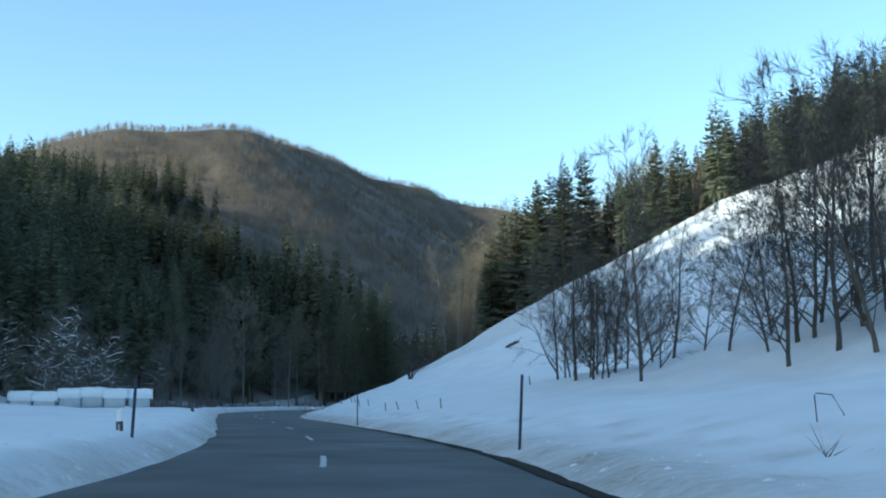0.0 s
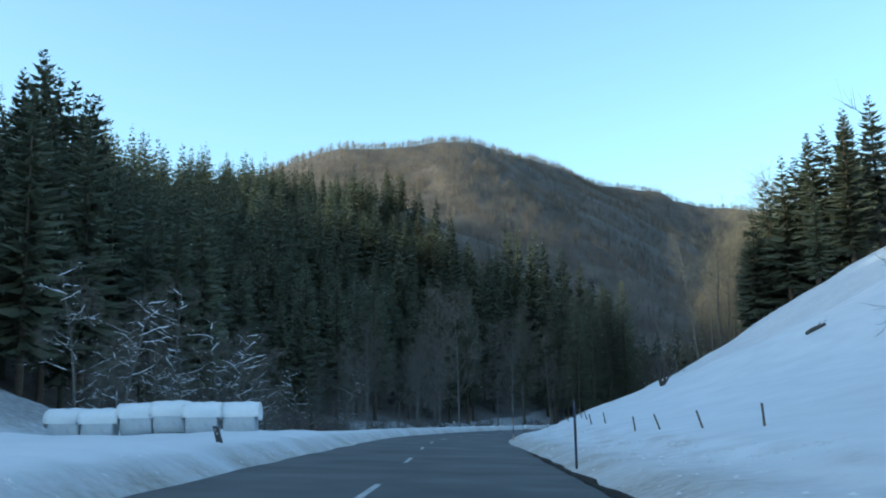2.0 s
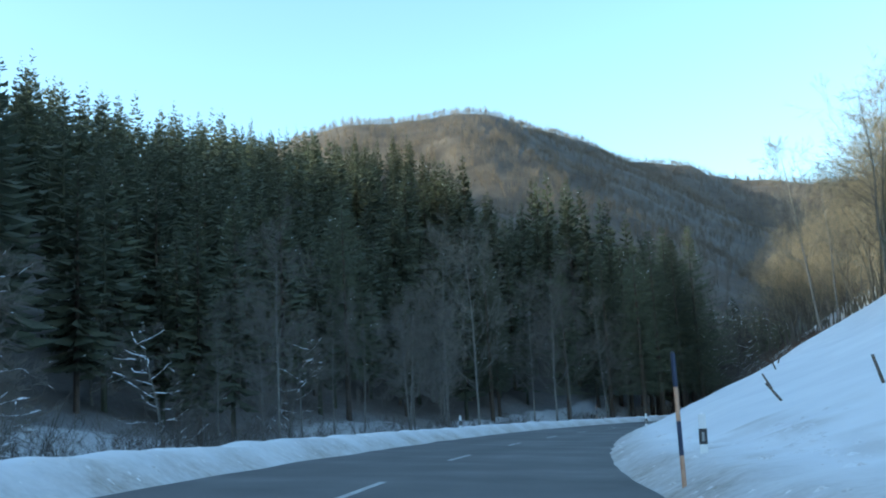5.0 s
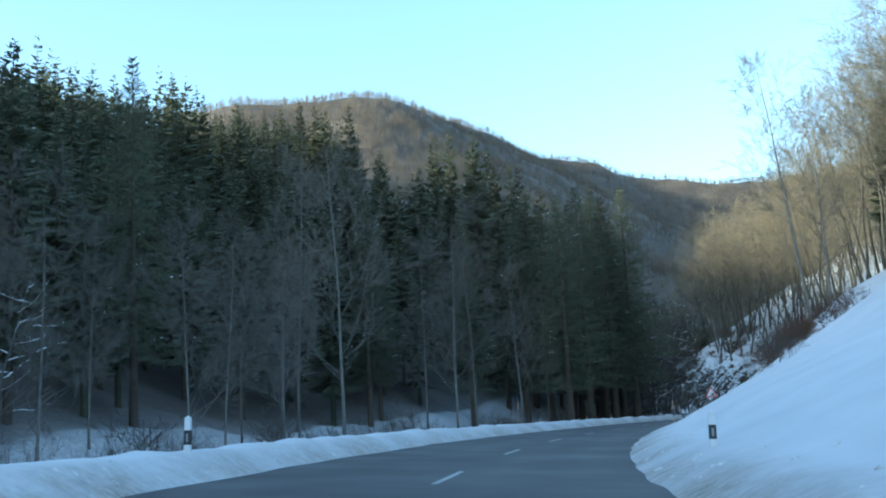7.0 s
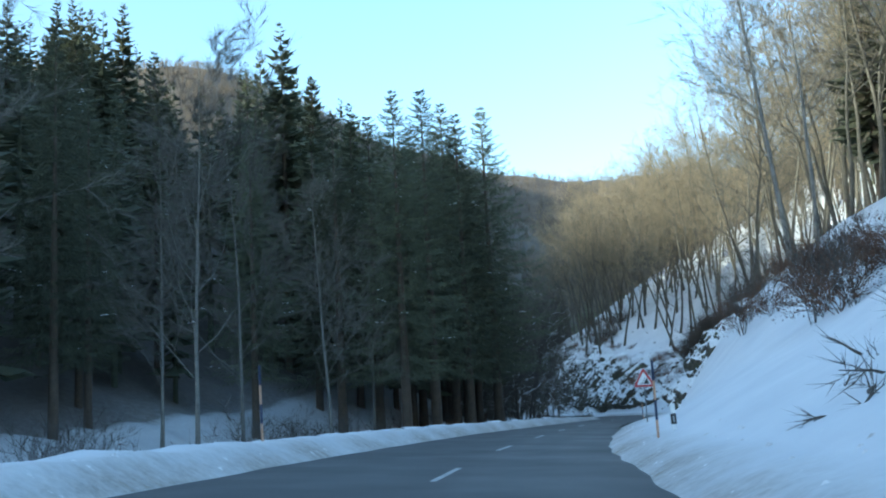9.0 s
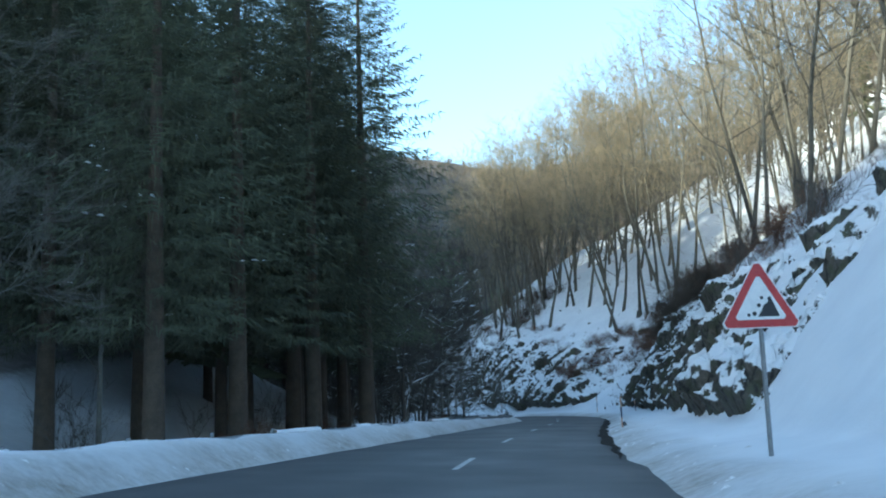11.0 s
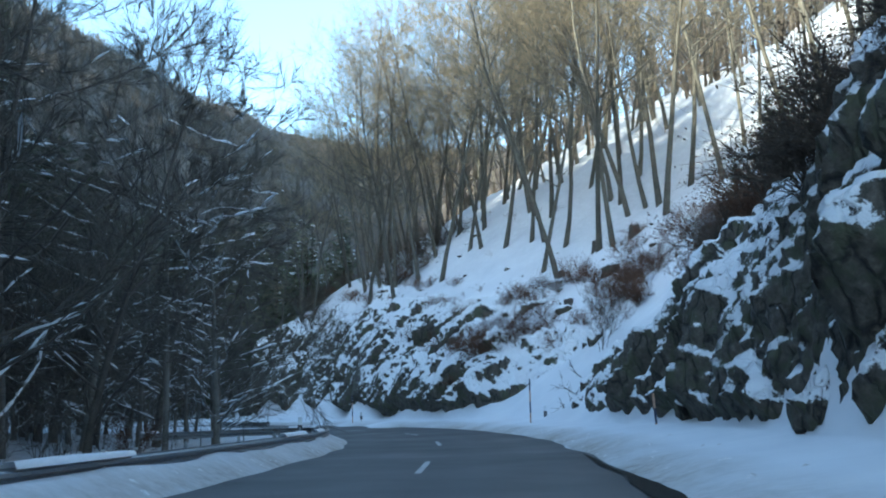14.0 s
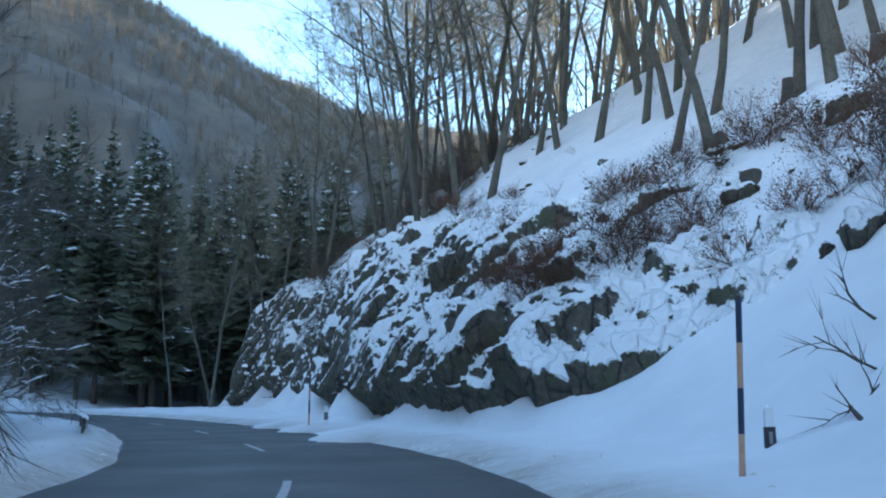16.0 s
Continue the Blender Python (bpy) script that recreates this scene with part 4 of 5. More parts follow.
# snowy undergrowth inside the bend
n_e, tries = 0, 0
while n_e < 30 and tries < 5000:
    tries += 1
    x, y = map(float, at(rng.uniform(306, 385), rng.uniform(9.5, 34)))
    s2, d2 = (float(v[0]) for v in road_sd([x], [y]))
    if d2 < 9 or not free(x, y, 2.4):
        continue
    plant(SNOWY[rng.randrange(3)], x, y, rng.uniform(.45, 1.05))
    n_e += 1

# right-hand beeches
rng = random.Random(35)
n_b, tries = 0, 0
for k in range(30):
    x, y = map(float, at(rng.uniform(262, 326), -rng.uniform(16, 34)))
    if free(x, y, 3):
        plant(BEECH[rng.randrange(5)], x, y, rng.uniform(.95, 1.25), tilt=(rng.uniform(-.05, .05), rng.uniform(-.13, -.03)))
for k in range(13):
    x, y = map(float, at(rng.uniform(236, 266), -rng.uniform(21, 33)))
    if free(x, y, 3):
        plant(BEECH[rng.randrange(5)], x, y, rng.uniform(.85, 1.15), tilt=(rng.uniform(-.05, .05), rng.uniform(-.10, .02)))
while n_b < 160 and tries < 20000:
    tries += 1
    s = rng.uniform(205, 425)
    d = -rng.uniform(13, 66)
    if 322 < s < 400 and d > -25:
        continue
    x, y = map(float, at(s, d))
    if s < 278 and d > -22 or s < 270 and d < -30 or not free(x, y, 3.4):
        continue
    plant(BEECH[rng.randrange(5)] if d > -36 else BEECH_UP[rng.randrange(4)], x, y, rng.uniform(.85, 1.2), tilt=(rng.uniform(-.06, .06), rng.uniform(-.10, .02)))
    n_b += 1
for k in range(110):                             # along the spur's crest
    x, y = rng.uniform(-6, 22), rng.uniform(366, 424)
    s2, d2 = (float(v[0]) for v in road_sd([x], [y]))
    if ground_z(x, y) < 11 + .12 * max(0, x) or d2 > -14 or not free(x, y, 2.7):
        continue
    plant(BEECH[rng.randrange(5)], x, y, rng.uniform(1.1, 1.4), tilt=(rng.uniform(-.06, .06), rng.uniform(-.10, .02)))
more = random.Random(5)                          # taller ones over the high face
for k in range(26):
    x, y = map(float, at(more.uniform(296, 345), -more.uniform(27, 52)))
    if free(x, y, 3):
        plant(BEECH_UP[k % 4], x, y, more.uniform(1.0, 1.3), turn=more.uniform(0, 6.28), tilt=(more.uniform(-.05, .05), more.uniform(-.09, .02)))
# right-hand spruces above the field
rng = random.Random(37)
n_c, tries = 0, 0
for x, y, sc in ((7.4, 248.7, .85), (8.3, 265, .88), (12, 255, .75), (15, 262, .8), (20, 250, .8), (24, 268, .8), (18, 240, .7), (26, 258, .75), (4, 240, .65)):
    plant(SPRUCE_MID[rng.randrange(6)], x, y, sc)
for k in range(40):
    x, y = rng.uniform(8, 44), rng.uniform(226, 262)
    if free(x, y, 3.6):
        plant(SPRUCE_MID[rng.randrange(6)], x, y, rng.uniform(.55, .82))
while n_c < 36 and tries < 20000:
    tries += 1
    s, d = rng.uniform(185, 300), -rng.uniform(36, 100)
    if s > 300 and d > -70:
        continue
    x, y = map(float, at(s, d))
    if not free(x, y, 4.5):
        continue
    plant(SPRUCE_MID[rng.randrange(6)], x, y, rng.uniform(.55, .82))
    n_c += 1


def joined_wood(name, places, protos, material, label, category):
    """Many small trees, joined: nobody could count them."""
    verts, faces = [], []
    for (x, y, z, sc) in places:
        pv, pf = protos[rng.randrange(len(protos))]
        a = rng.uniform(0, 6.283)
        c, s = math.cos(a) * sc, math.sin(a) * sc
        base = len(verts)
        verts.extend([(x + v[0] * c - v[1] * s, y + v[0] * s + v[1] * c, z + v[2] * sc) for v in pv])
        faces.extend([tuple(i + base for i in f) for f in pf])
    ob = link_mesh(name, verts, faces, material)
    return tagged(ob, label, category, kind="stuff")


def far_bare(rng, blades=9, w=(.07, .15)):
    """A far leafless tree: a stem and a broad broom of twigs."""
    v, f = [], []
    h = rng.uniform(9, 12.5)
    tube(v, f, [Vector((0, 0, -1)), Vector((0, 0, h * .6))], [.13, .05], 3)
    for k in range(blades):
        a = rng.uniform(0, 6.283)
        p = Vector((0, 0, h * rng.uniform(.0, .5)))
        r = h * rng.uniform(.10, .42)
        e = Vector((math.cos(a) * r, math.sin(a) * r, h * rng.uniform(.3, 1.0) * (1 - .3 * (r / h / .38) ** 2)))
        u = Vector((-math.sin(a), math.cos(a), rng.uniform(-.5, .5))) * rng.uniform(*w)
        b = len(v)
        v.extend([p + u, p - u, e])
        f.append((b, b + 1, b + 2))
        m = p.lerp(e, rng.uniform(.4, .7))       # a fork
        e2 = m + Vector((rng.uniform(-.12, .12), rng.uniform(-.12, .12), rng.uniform(.08, .22))) * h
        v.extend([m + u * .7, m - u * .7, e2])
        f.append((b + 3, b + 4, b + 5))
    return v, f


def far_spruce(rng):
    (tv, tf), (cv, cf), _ = spruce(rng, 25, 0, 0, .08)
    return cv, cf


FB = [far_bare(rng) for _ in range(8)]
FBN = [far_bare(rng, 26, (.03, .065)) for _ in range(6)]
FS = [far_spruce(rng) for _ in range(5)]


def scatter(count, box, test, sc=(.8, 1.2)):
    r = np.random.RandomState(len(taken) + count)
    x, y = r.uniform(box[0], box[1], count * 6), r.uniform(box[2], box[3], count * 6)
    s, d = road_sd(x, y)
    z = heights(x, y)
    keep = test(x, y, s, d, z)
    x, y, z = x[keep][:count], y[keep][:count], z[keep][:count]
    return [(a, b, c - .3, r.uniform(*sc)) for a, b, c in zip(x, y, z)]


def mid_spruce(rng):
    (tv, tf), (cv, cf), _ = spruce(rng, 26, 0, 0, .16)
    base = len(cv)
    return list(cv) + [Vector(p) for p in tv], list(cf) + [tuple(i + base for i in f) for f in tf]


MS = [mid_spruce(rng) for _ in range(6)]
joined_wood("far_beech_wood", scatter(12000, (-430, 170, 560, 1030), lambda x, y, s, d, z: (z > 22) & (y > 540 - .45 * (x + 168)) & (y < np.interp(x, RIDGE[:, 0], RIDGE[:, 1]) + 14), (.5, .78)), FB, M_FARTWIG, "far brown leafless beech wood covering the hill", "woodland")
joined_wood("hillside_beech_wood", scatter(2200, (-230, 90, 450, 640), lambda x, y, s, d, z: (z > 14) & ~(((d > 20) | (x < -100)) & (x < -70) & (y < 530 - .45 * (x + 168))), (.5, .8)), FBN, M_FARTWIG, "brown leafless beech wood on the lower hillside", "woodland")
joined_wood("knoll_spruce_wood", scatter(1000, (-330, -62, 380, 610), lambda x, y, s, d, z: (np.abs(d) > 34) & (z > 10) & (z < 124) & ((d > 20) | (x < -100)) & (y < 530 - .45 * (x + 168)), (.7, .95)), FS, M_NEEDLE, "dark spruce wood over the knoll, its tops in the sun", "woodland")
joined_wood("crest_spruce_wood", scatter(300, (0, 130, 180, 360), lambda x, y, s, d, z: (d < -52) & (d > -135) & (s > 185), (.55, .85)), MS, M_NEEDLE, "dense spruce wood above the snowy field", "woodland")
joined_wood("inner_spruce_wood", scatter(540, (-190, 0, 60, 440), lambda x, y, s, d, z: (d > np.where(s > 110, 33, 52)) & (d < 105) & ~((y > 325) & (x > -54)), (.65, 1.05)), MS, M_NEEDLE, "dense dark spruces of the shaded valley side", "woodland")
joined_wood("far_spruce_wood", scatter(850, (-360, 60, 20, 470), lambda x, y, s, d, z: (d > 95) & (d < 330)), FS, M_NEEDLE, "dense dark spruce wood up the valley side", "woodland")
joined_wood("bend_spruce_wood", scatter(430, (-200, 30, 425, 580), lambda x, y, s, d, z: (z < 16 + .24 * np.maximum(0, -x - 20)) & (abs(d) > 16) & ((x < -30) | (y > 445)), (.65, 1.0)), MS, M_NEEDLE, "dark spruce wood beyond the bend", "woodland")
joined_wood("upper_beech_wood", scatter(2300, (-40, 260, 200, 500), lambda x, y, s, d, z: (d < -48) & (d > -230) & (s > 205), (1.3, 1.9)), FB, M_FARTWIG, "leafless wood high on the sunlit slope", "woodland")

# ---- rock faces ----
rng = random.Random(41)


def rock_mesh(rng, name, fine=3):
    """A faceted boulder: a ball cut by planes, roughened."""
    bm = bmesh.new()
    bmesh.ops.create_icosphere(bm, subdivisions=fine, radius=1.0)
    planes = []
    for _ in range(15):
        v = Vector((rng.gauss(0, 1), rng.gauss(0, 1), rng.gauss(0, .8))).normalized()
        planes.append((v, rng.uniform(.55, .9)))
    off = Vector((rng.uniform(0, 50), rng.uniform(0, 50), 0))
    for v in bm.verts:
        n = v.co.normalized()
        r = 1.15
        for p, h in planes:
            c = n.dot(p)
            if c > .05:
                r = min(r, h / c)
        q = n * r
        q += n * (.20 * noise.noise(q * 2.0 + off) - .20 * abs(noise.noise(Vector((q.x * 3, q.y * 3, q.z * 1.6)) + off)) + .10 * noise.noise(q * 5.5 + off) + .06 * noise.noise(q * 12 + off))
        v.co = q
    me = bpy.data.meshes.new(name)
    bm.to_mesh(me)
    bm.free()
    me.materials.append(M_ROCK)
    me.polygons.foreach_set("use_smooth", [True] * len(me.polygons))
    return me


ROCKS = [rock_mesh(rng, "rock") for _ in range(7)]
CRAGS = [rock_mesh(rng, "crag", 4) for _ in range(6)]


def place_rock(s, d, size, flat=.7, tall=1.0, sink=.3, label="dark mossy rock of the cut slope, snow on its ledges", group="rocks of the road cut"):
    x, y = map(float, at(s, d))
    ob = new("rock", ROCKS[rng.randrange(7)] if size < 1.25 else CRAGS[rng.randrange(6)])
    z = ground_z(x, y)
    yaw = math.atan2(float(np.interp(s, SS, TY)), float(np.interp(s, SS, TX)))
    ob.matrix_basis = Matrix.Translation((x, y, z - size * sink * tall)) @ Euler((0, 0, yaw + rng.uniform(-.35, .35))).to_matrix().to_4x4() @ Euler((rng.uniform(-.1, .35), rng.uniform(-.5, .15), rng.uniform(-.3, .3))).to_matrix().to_4x4() @ Matrix.Diagonal((size * rng.uniform(.8, 1.25), size * flat, size * tall * rng.uniform(.85, 1.3), 1))
    return tagged(ob, label, "rock", group)


def face_foot(s):
    """How far the foot of the rock face lies from the road's right edge."""
    return float(np.interp(s, [250, 312, 324, 338, 348, 362, 374, 390, 404, 417], [3.6, 3.6, 3.8, 4.2, 3.4, 4.8, 6.8, 11.2, 15.7, 18.2]))


def rock_face(s0, s1, up, bare, name, start):
    """One long broken face of steep slabs: ribs of rock stand out, chutes of snow lie between. up: length up the slope,
    bare(s, u): how much rock shows, start(s): where the rock begins above the foot."""
    sv = np.arange(s0, s1, .15)
    step = .16
    n = int(up / step)
    fine = np.arange(-.7, up, .06)
    verts = []
    for s in sv:
        edge = float(right_edge(s)) - face_foot(s)
        X, Y = at(np.full(len(fine), s), edge - fine)
        Z = heights(X, Y)
        arc = np.r_[0, np.cumsum(np.hypot(np.diff(fine), np.diff(Z)))]
        e = np.interp(np.arange(n) * step, arc, fine)
        z = np.interp(e, fine, Z)
        x, y = at(np.full(n, s), edge - e)
        de, dz = np.gradient(e), np.gradient(z)
        ker_ = np.ones(7) / 7
        de, dz = np.convolve(np.pad(de, 3, mode="edge"), ker_, "valid"), np.convolve(np.pad(dz, 3, mode="edge"), ker_, "valid")
        ln = np.hypot(de, dz)
        nx, ny = float(np.interp(s, SS, NX)), float(np.interp(s, SS, NY))
        ends = min(1, (s - s0) / 3, (s1 - s) / 3)
        begin = start(s)
        for k in range(n):
            u = k * step - .7
            p = Vector((float(x[k]), float(y[k]), float(z[k])))
            warp = noise.noise(p * .35) * 1.1
            w = s + .34 * p.z + warp
            q = Vector((w / 1.9, (u + noise.noise(p * .5 + Vector((9, 0, 0))) * 1.2) / 3.8, 0))
            d1, c1 = noise.voronoi(q)
            d2, c2 = noise.voronoi(Vector((q.x * 2.9, q.y * 3.4, 5)))
            h1 = noise.noise(c1[0] * 5.3 + Vector((0, 0, 2.5))) * 1.5
            h2 = noise.noise(c2[0] * 4.7) * 1.4
            slab = (.42 + h1) * min(1, (d1[1] - d1[0]) * 3.2) + (q.x - c1[0].x) * .45
            chip = (.3 + h2) * min(1, (d2[1] - d2[0]) * 2.6) + (c2[0].y - q.y * 3.4) * .25
            patch = noise.noise(p * .16) * .7 + noise.noise(p * .42) * .45
            top = up - 2.0 + 1.8 * noise.noise(Vector((s * .25, 3, 0)))
            win = min(1, max(0, (u - begin + .1 + 1.5 * min(0, noise.noise(Vector((s * .45, 1, 0))))) / .5)) * min(1, max(0, (top - u) / 2.5)) * max(0, ends)
            h = win * (.85 * slab + .20 * chip + .20 * noise.noise(p * 2.6) + .13 * noise.noise(p * 5.5) + .75 * patch + bare(s, u) + .42) - .42
            h = min(max(h, -.5), 1.5)
            o, v = float(dz[k] / ln[k]), float(de[k] / ln[k])
            verts.append((p.x + nx * h * o, p.y + ny * h * o, p.z + h * v))
    ob = link_mesh(name, verts, grid_faces(len(sv), n), M_ROCK, smooth=True)
    return tagged(ob, "dark mossy rock face of the road cut, patches of snow", "rock face", kind="structure")


def bare_cut(s, u):
    foot = float(np.interp(s, [247, 250, 263, 266], [-.4, .75, .75, -.5])) * max(0, 1 - max(0, u - 1.6) / 1.2)
    high = float(np.interp(s, [266, 278, 286, 292, 312, 318, 326, 331], [-.45, -.24, -.04, .28, .32, .08, .0, -.5]))
    if s > 312:
        high -= float(np.interp(s, [312, 320], [0, .16])) * max(0, u - 2.2)
    return foot - .35 if s < 266 else high - float(np.interp(s, [266, 285, 292], [.07, .10, .14])) * max(0, u - float(np.interp(s, [266, 292], [2.5, 6.5])))


def bare_spur(s, u):
    return float(np.interp(s, [339, 344, 360, 380, 420], [.50, .60, .85, 1.2, 1.25])) - float(np.interp(s, [340, 352, 365, 400], [.16, .12, .04, .0])) * max(0, u - 2.8)


rock_face(247, 331, 13.0, bare_cut, "rock_face_cut", lambda s: 0.0)
rock_face(337, 421, 14.5, bare_spur, "rock_face_spur", lambda s: float(np.interp(s, [337, 338.5, 340.2, 342.5], [4.2, 3.0, .5, 0])))
for k in range(24):
    s = rng.uniform(250, 318)
    place_rock(s, float(right_edge(s)) - face_foot(s) - .2 - 3.5 * rng.random() ** 1.5, rng.uniform(.25, .7), .8, 1.2)
for s, e, size, tall in ((251.5, 1.0, 1.0, .8), (257, 1.0, 1.2, .9), (261.5, .8, 1.0, .9), (260.5, 3.0, 1.0, 1.3), (324.5, .6, .9, 1.3), (321.5, .8, 1.0, 1.2), (319, .7, .8, 1.1)):
    place_rock(s, float(right_edge(s)) - face_foot(s) - e, size, .8, tall)
for k in range(34):
    s = rng.uniform(342, 419)
    place_rock(s, float(right_edge(s)) - face_foot(s) - .2 - 2.5 * rng.random() ** 1.4, rng.uniform(.25, .75), .8, 1.3)
for s, er, size in ((343.0, 10.3, .75), (346.9, 12.3, .55), (341.9, 13.2, .8), (336.0, 8.7, .7), (345.5, 11.4, .35), (350.5, 8.6, .4)):
    place_rock(s, float(right_edge(s)) - er, size, .8, .8, .15, "small dark stone showing through the snow", "stones in the snow")
for k in range(80):
    s = rng.uniform(318, 396)
    place_rock(s, float(right_edge(s)) - face_foot(s) - rng.uniform(4, 14), rng.uniform(.12, .38), .8, .8, .2, "small dark stone showing through the snow", "stones in the snow")


# ---- shrubs, stumps ----
rng = random.Random(43)


def shrub_mesh(rng, name, stems=9, h=1.6, w=.9, material=None, leaves=0, thick=.014):
    """Meshes of a leafless shrub: crooked stems, and their fine twigs with some dry leaves."""
    tv, tf, wv, wf = [], [], [], []
    for k in range(stems):
        a = rng.uniform(0, 6.283)
        way = Vector((math.cos(a) * w, math.sin(a) * w, rng.uniform(.7, 1.6)))
        limb(rng, tv, tf, wv, wf, [], [], Vector((math.cos(a), math.sin(a), 0)) * rng.uniform(0, .2), way, h * rng.uniform(.6, 1.0), thick, 2, 3, .3, 0, 10, .35, .008)
    n = len(wv) // 3
    for k in range(leaves):                      # dry leaves that still hang on
        q = wv[rng.randrange(n) * 3 + 2] + Vector((rng.uniform(-.14, .14), rng.uniform(-.14, .14), rng.uniform(-.2, .05)))
        a, b = (Vector((rng.uniform(-1, 1), rng.uniform(-1, 1), rng.uniform(-1, 1))).normalized() * rng.uniform(.022, .05) for _ in range(2))
        i = len(wv)
        wv.extend([q, q + a, q + a + b, q + b])
        wf.append((i, i + 1, i + 2, i + 3))
    out = []
    for part_name, v, f in (("branchwork", tv, tf), ("foliage" if leaves > 50 else "brushwood", wv, wf)):
        me = bpy.data.meshes.new(part_name)
        me.from_pydata([tuple(q) for q in v], [], f)
        me.materials.append(material)
        out.append(me)
    return out


SHRUB = [shrub_mesh(rng, "shrub", 9, 1.3, .9, M_DRY, 1300) for _ in range(4)]
BRUSH = [shrub_mesh(rng, "brush", 16, 1.5, 1.0, M_DARKBRUSH, 500) for _ in range(3)]
SAPLING = [shrub_mesh(rng, "sapling", 6, 2.6, .5, M_DARKBARK) for _ in range(3)]


BUSH = [shrub_mesh(random.Random(5 + k), "bush", 8, 2.6, .30, M_DARKBARK, 0, .075) for k in range(3)]
SPRIG = [shrub_mesh(rng, "sprig", 3, 1.5, .7, M_DRY, 12) for _ in range(4)]


def shrub_at(x, y, scale, kind=0, label="brown leafless shrub on the rocky slope", lift=-.08):
    name = ("shrub", "sapling", "sprig", "shrub", "bush")[kind]
    root = tagged(new(name), label, name, ("shrubs of the slope", "saplings", "sprigs in the snow", "dark overhanging shrubs", "bushes on the field")[kind])
    for me in (SHRUB, SAPLING, SPRIG, BRUSH, BUSH)[kind][rng.randrange(3)]:
        ob = new(me.name.split(".")[0], me)
        ob.parent = root
        tagged(ob, kind="stuff")
    root.matrix_basis = Matrix.Translation((x, y, ground_z(x, y) + lift)) @ Euler((0, 0, rng.uniform(0, 6.28))).to_matrix().to_4x4() @ Matrix.Diagonal((scale, scale, scale * rng.uniform(.8, 1.1), 1))
    return root


def shrub(s, d, scale, kind=0, label="brown leafless shrub on the rocky slope"):
    x, y = map(float, at(s, d))
    return shrub_at(x, y, scale, kind, label)


for k in range(46):
    s = rng.uniform(340, 410)
    shrub(s, float(right_edge(s)) - face_foot(s) - rng.uniform(2.0, 9), rng.uniform(.5, 1.1))
shrub_at(-7.6, 138.0, 1.5, 4, "dark leafless bush with several stems in the snow")
for x, y, sc in ((-1.6, 345.1, .95), (-1.4, 344.4, .9), (-1.9, 346.0, .9), (-2.2, 345.4, .7), (-2.2, 348.6, .9), (-2.4, 349.4, .8), (-2.6, 347.5, .8), (-2.8, 353.5, 1.0), (-3.4, 346.2, .7)):
    shrub_at(x, y, sc, 0, "reddish brown shrub with dry leaves growing over the rock", .95 if x < -1 else 0)
for k in range(26):
    s = rng.uniform(378, 414)
    shrub(s, -rng.uniform(15, 27) + (s - 396) * -.15, rng.uniform(1.2, 2.2), 3, "dark brown brush along the spur's edge")
for s, er, sc in ((347.5, 6.3, 1.0), (348.2, 6.9, .9), (346.8, 6.5, .7), (357.5, 9.2, 1.0), (356.5, 8.6, .8), (342.6, 8.3, .85), (349.6, 10.5, .9), (350.4, 10.0, .8), (347.7, 11.2, .8),
                  (337.2, 11.5, 1.2), (338.0, 10.8, 1.0), (336.3, 12.2, 1.1), (338.6, 12.0, .9), (341.9, 12.1, .9), (335.4, 11.0, .9), (352.5, 7.6, .8), (364, 10.5, .9), (372, 13.0, .9), (380, 15.5, 1.0)):
    shrub(s, float(right_edge(s)) - er, sc * 1.15, 0, "brown shrub with dry leaves still on it")
for k in range(26):
    s = rng.uniform(290, 304)
    shrub(s, float(right_edge(s)) - rng.uniform(5.2, 8.4), rng.uniform(1.0, 1.7), 3, "dark tangled shrub overhanging the rock face")
for k in range(11):
    x, y = 3.4 + rng.uniform(-1.8, 2.2), 314.5 + rng.uniform(-3.5, 5)
    shrub_at(x, y, rng.uniform(1.0, 1.6), 3, "dark tangled shrub above the rock face")
for k in range(40):
    s = rng.uniform(244, 322)
    shrub(s, float(right_edge(s)) - rng.uniform(7.5, 14), rng.uniform(.7, 1.4), 0 if rng.random() < .6 else 1)
for k in range(26):
    s = rng.uniform(306, 322)
    shrub(s, float(right_edge(s)) - rng.uniform(8.5, 15), rng.uniform(1.2, 1.9))
for k in range(46):
    s = rng.uniform(314, 346)
    shrub(s, float(right_edge(s)) - rng.uniform(7.5, 18), rng.uniform(.55, 1.15))
for k in range(22):
    s = rng.uniform(212, 242)
    shrub(s, float(right_edge(s)) - rng.uniform(7, 14), rng.uniform(1.0, 1.7), rng.randrange(2))
for k in range(120):
    s = rng.uniform(105, 330)
    shrub(s, float(left_edge(s)) + rng.uniform(7, 19), rng.uniform(.6, 1.3), 1 if rng.random() < .85 else 0, "leafless undergrowth at the wood's edge")
for k in range(95):
    s = rng.uniform(238, 400)
    shrub(s, float(right_edge(s)) - (face_foot(s) if s > 250 else 4) - rng.uniform(3, 17), rng.uniform(.3, .8), 2, "small sprig poking out of the snow")
for k in range(70):
    s = rng.uniform(100, 215)
    shrub(s, float(left_edge(s)) + rng.uniform(4.5, 11), rng.uniform(.5, 1.0), 1, "leafless brush below the wood's edge")
for s, d, sc in ((190, -9, .7), (192, -8, .6), (186, -9.5, .7), (196, -10, .8), (333, -9.5, 1.2), (335, -11, 1.0)):
    shrub(s, d, sc, 1, "small leafless bush standing in the snow")


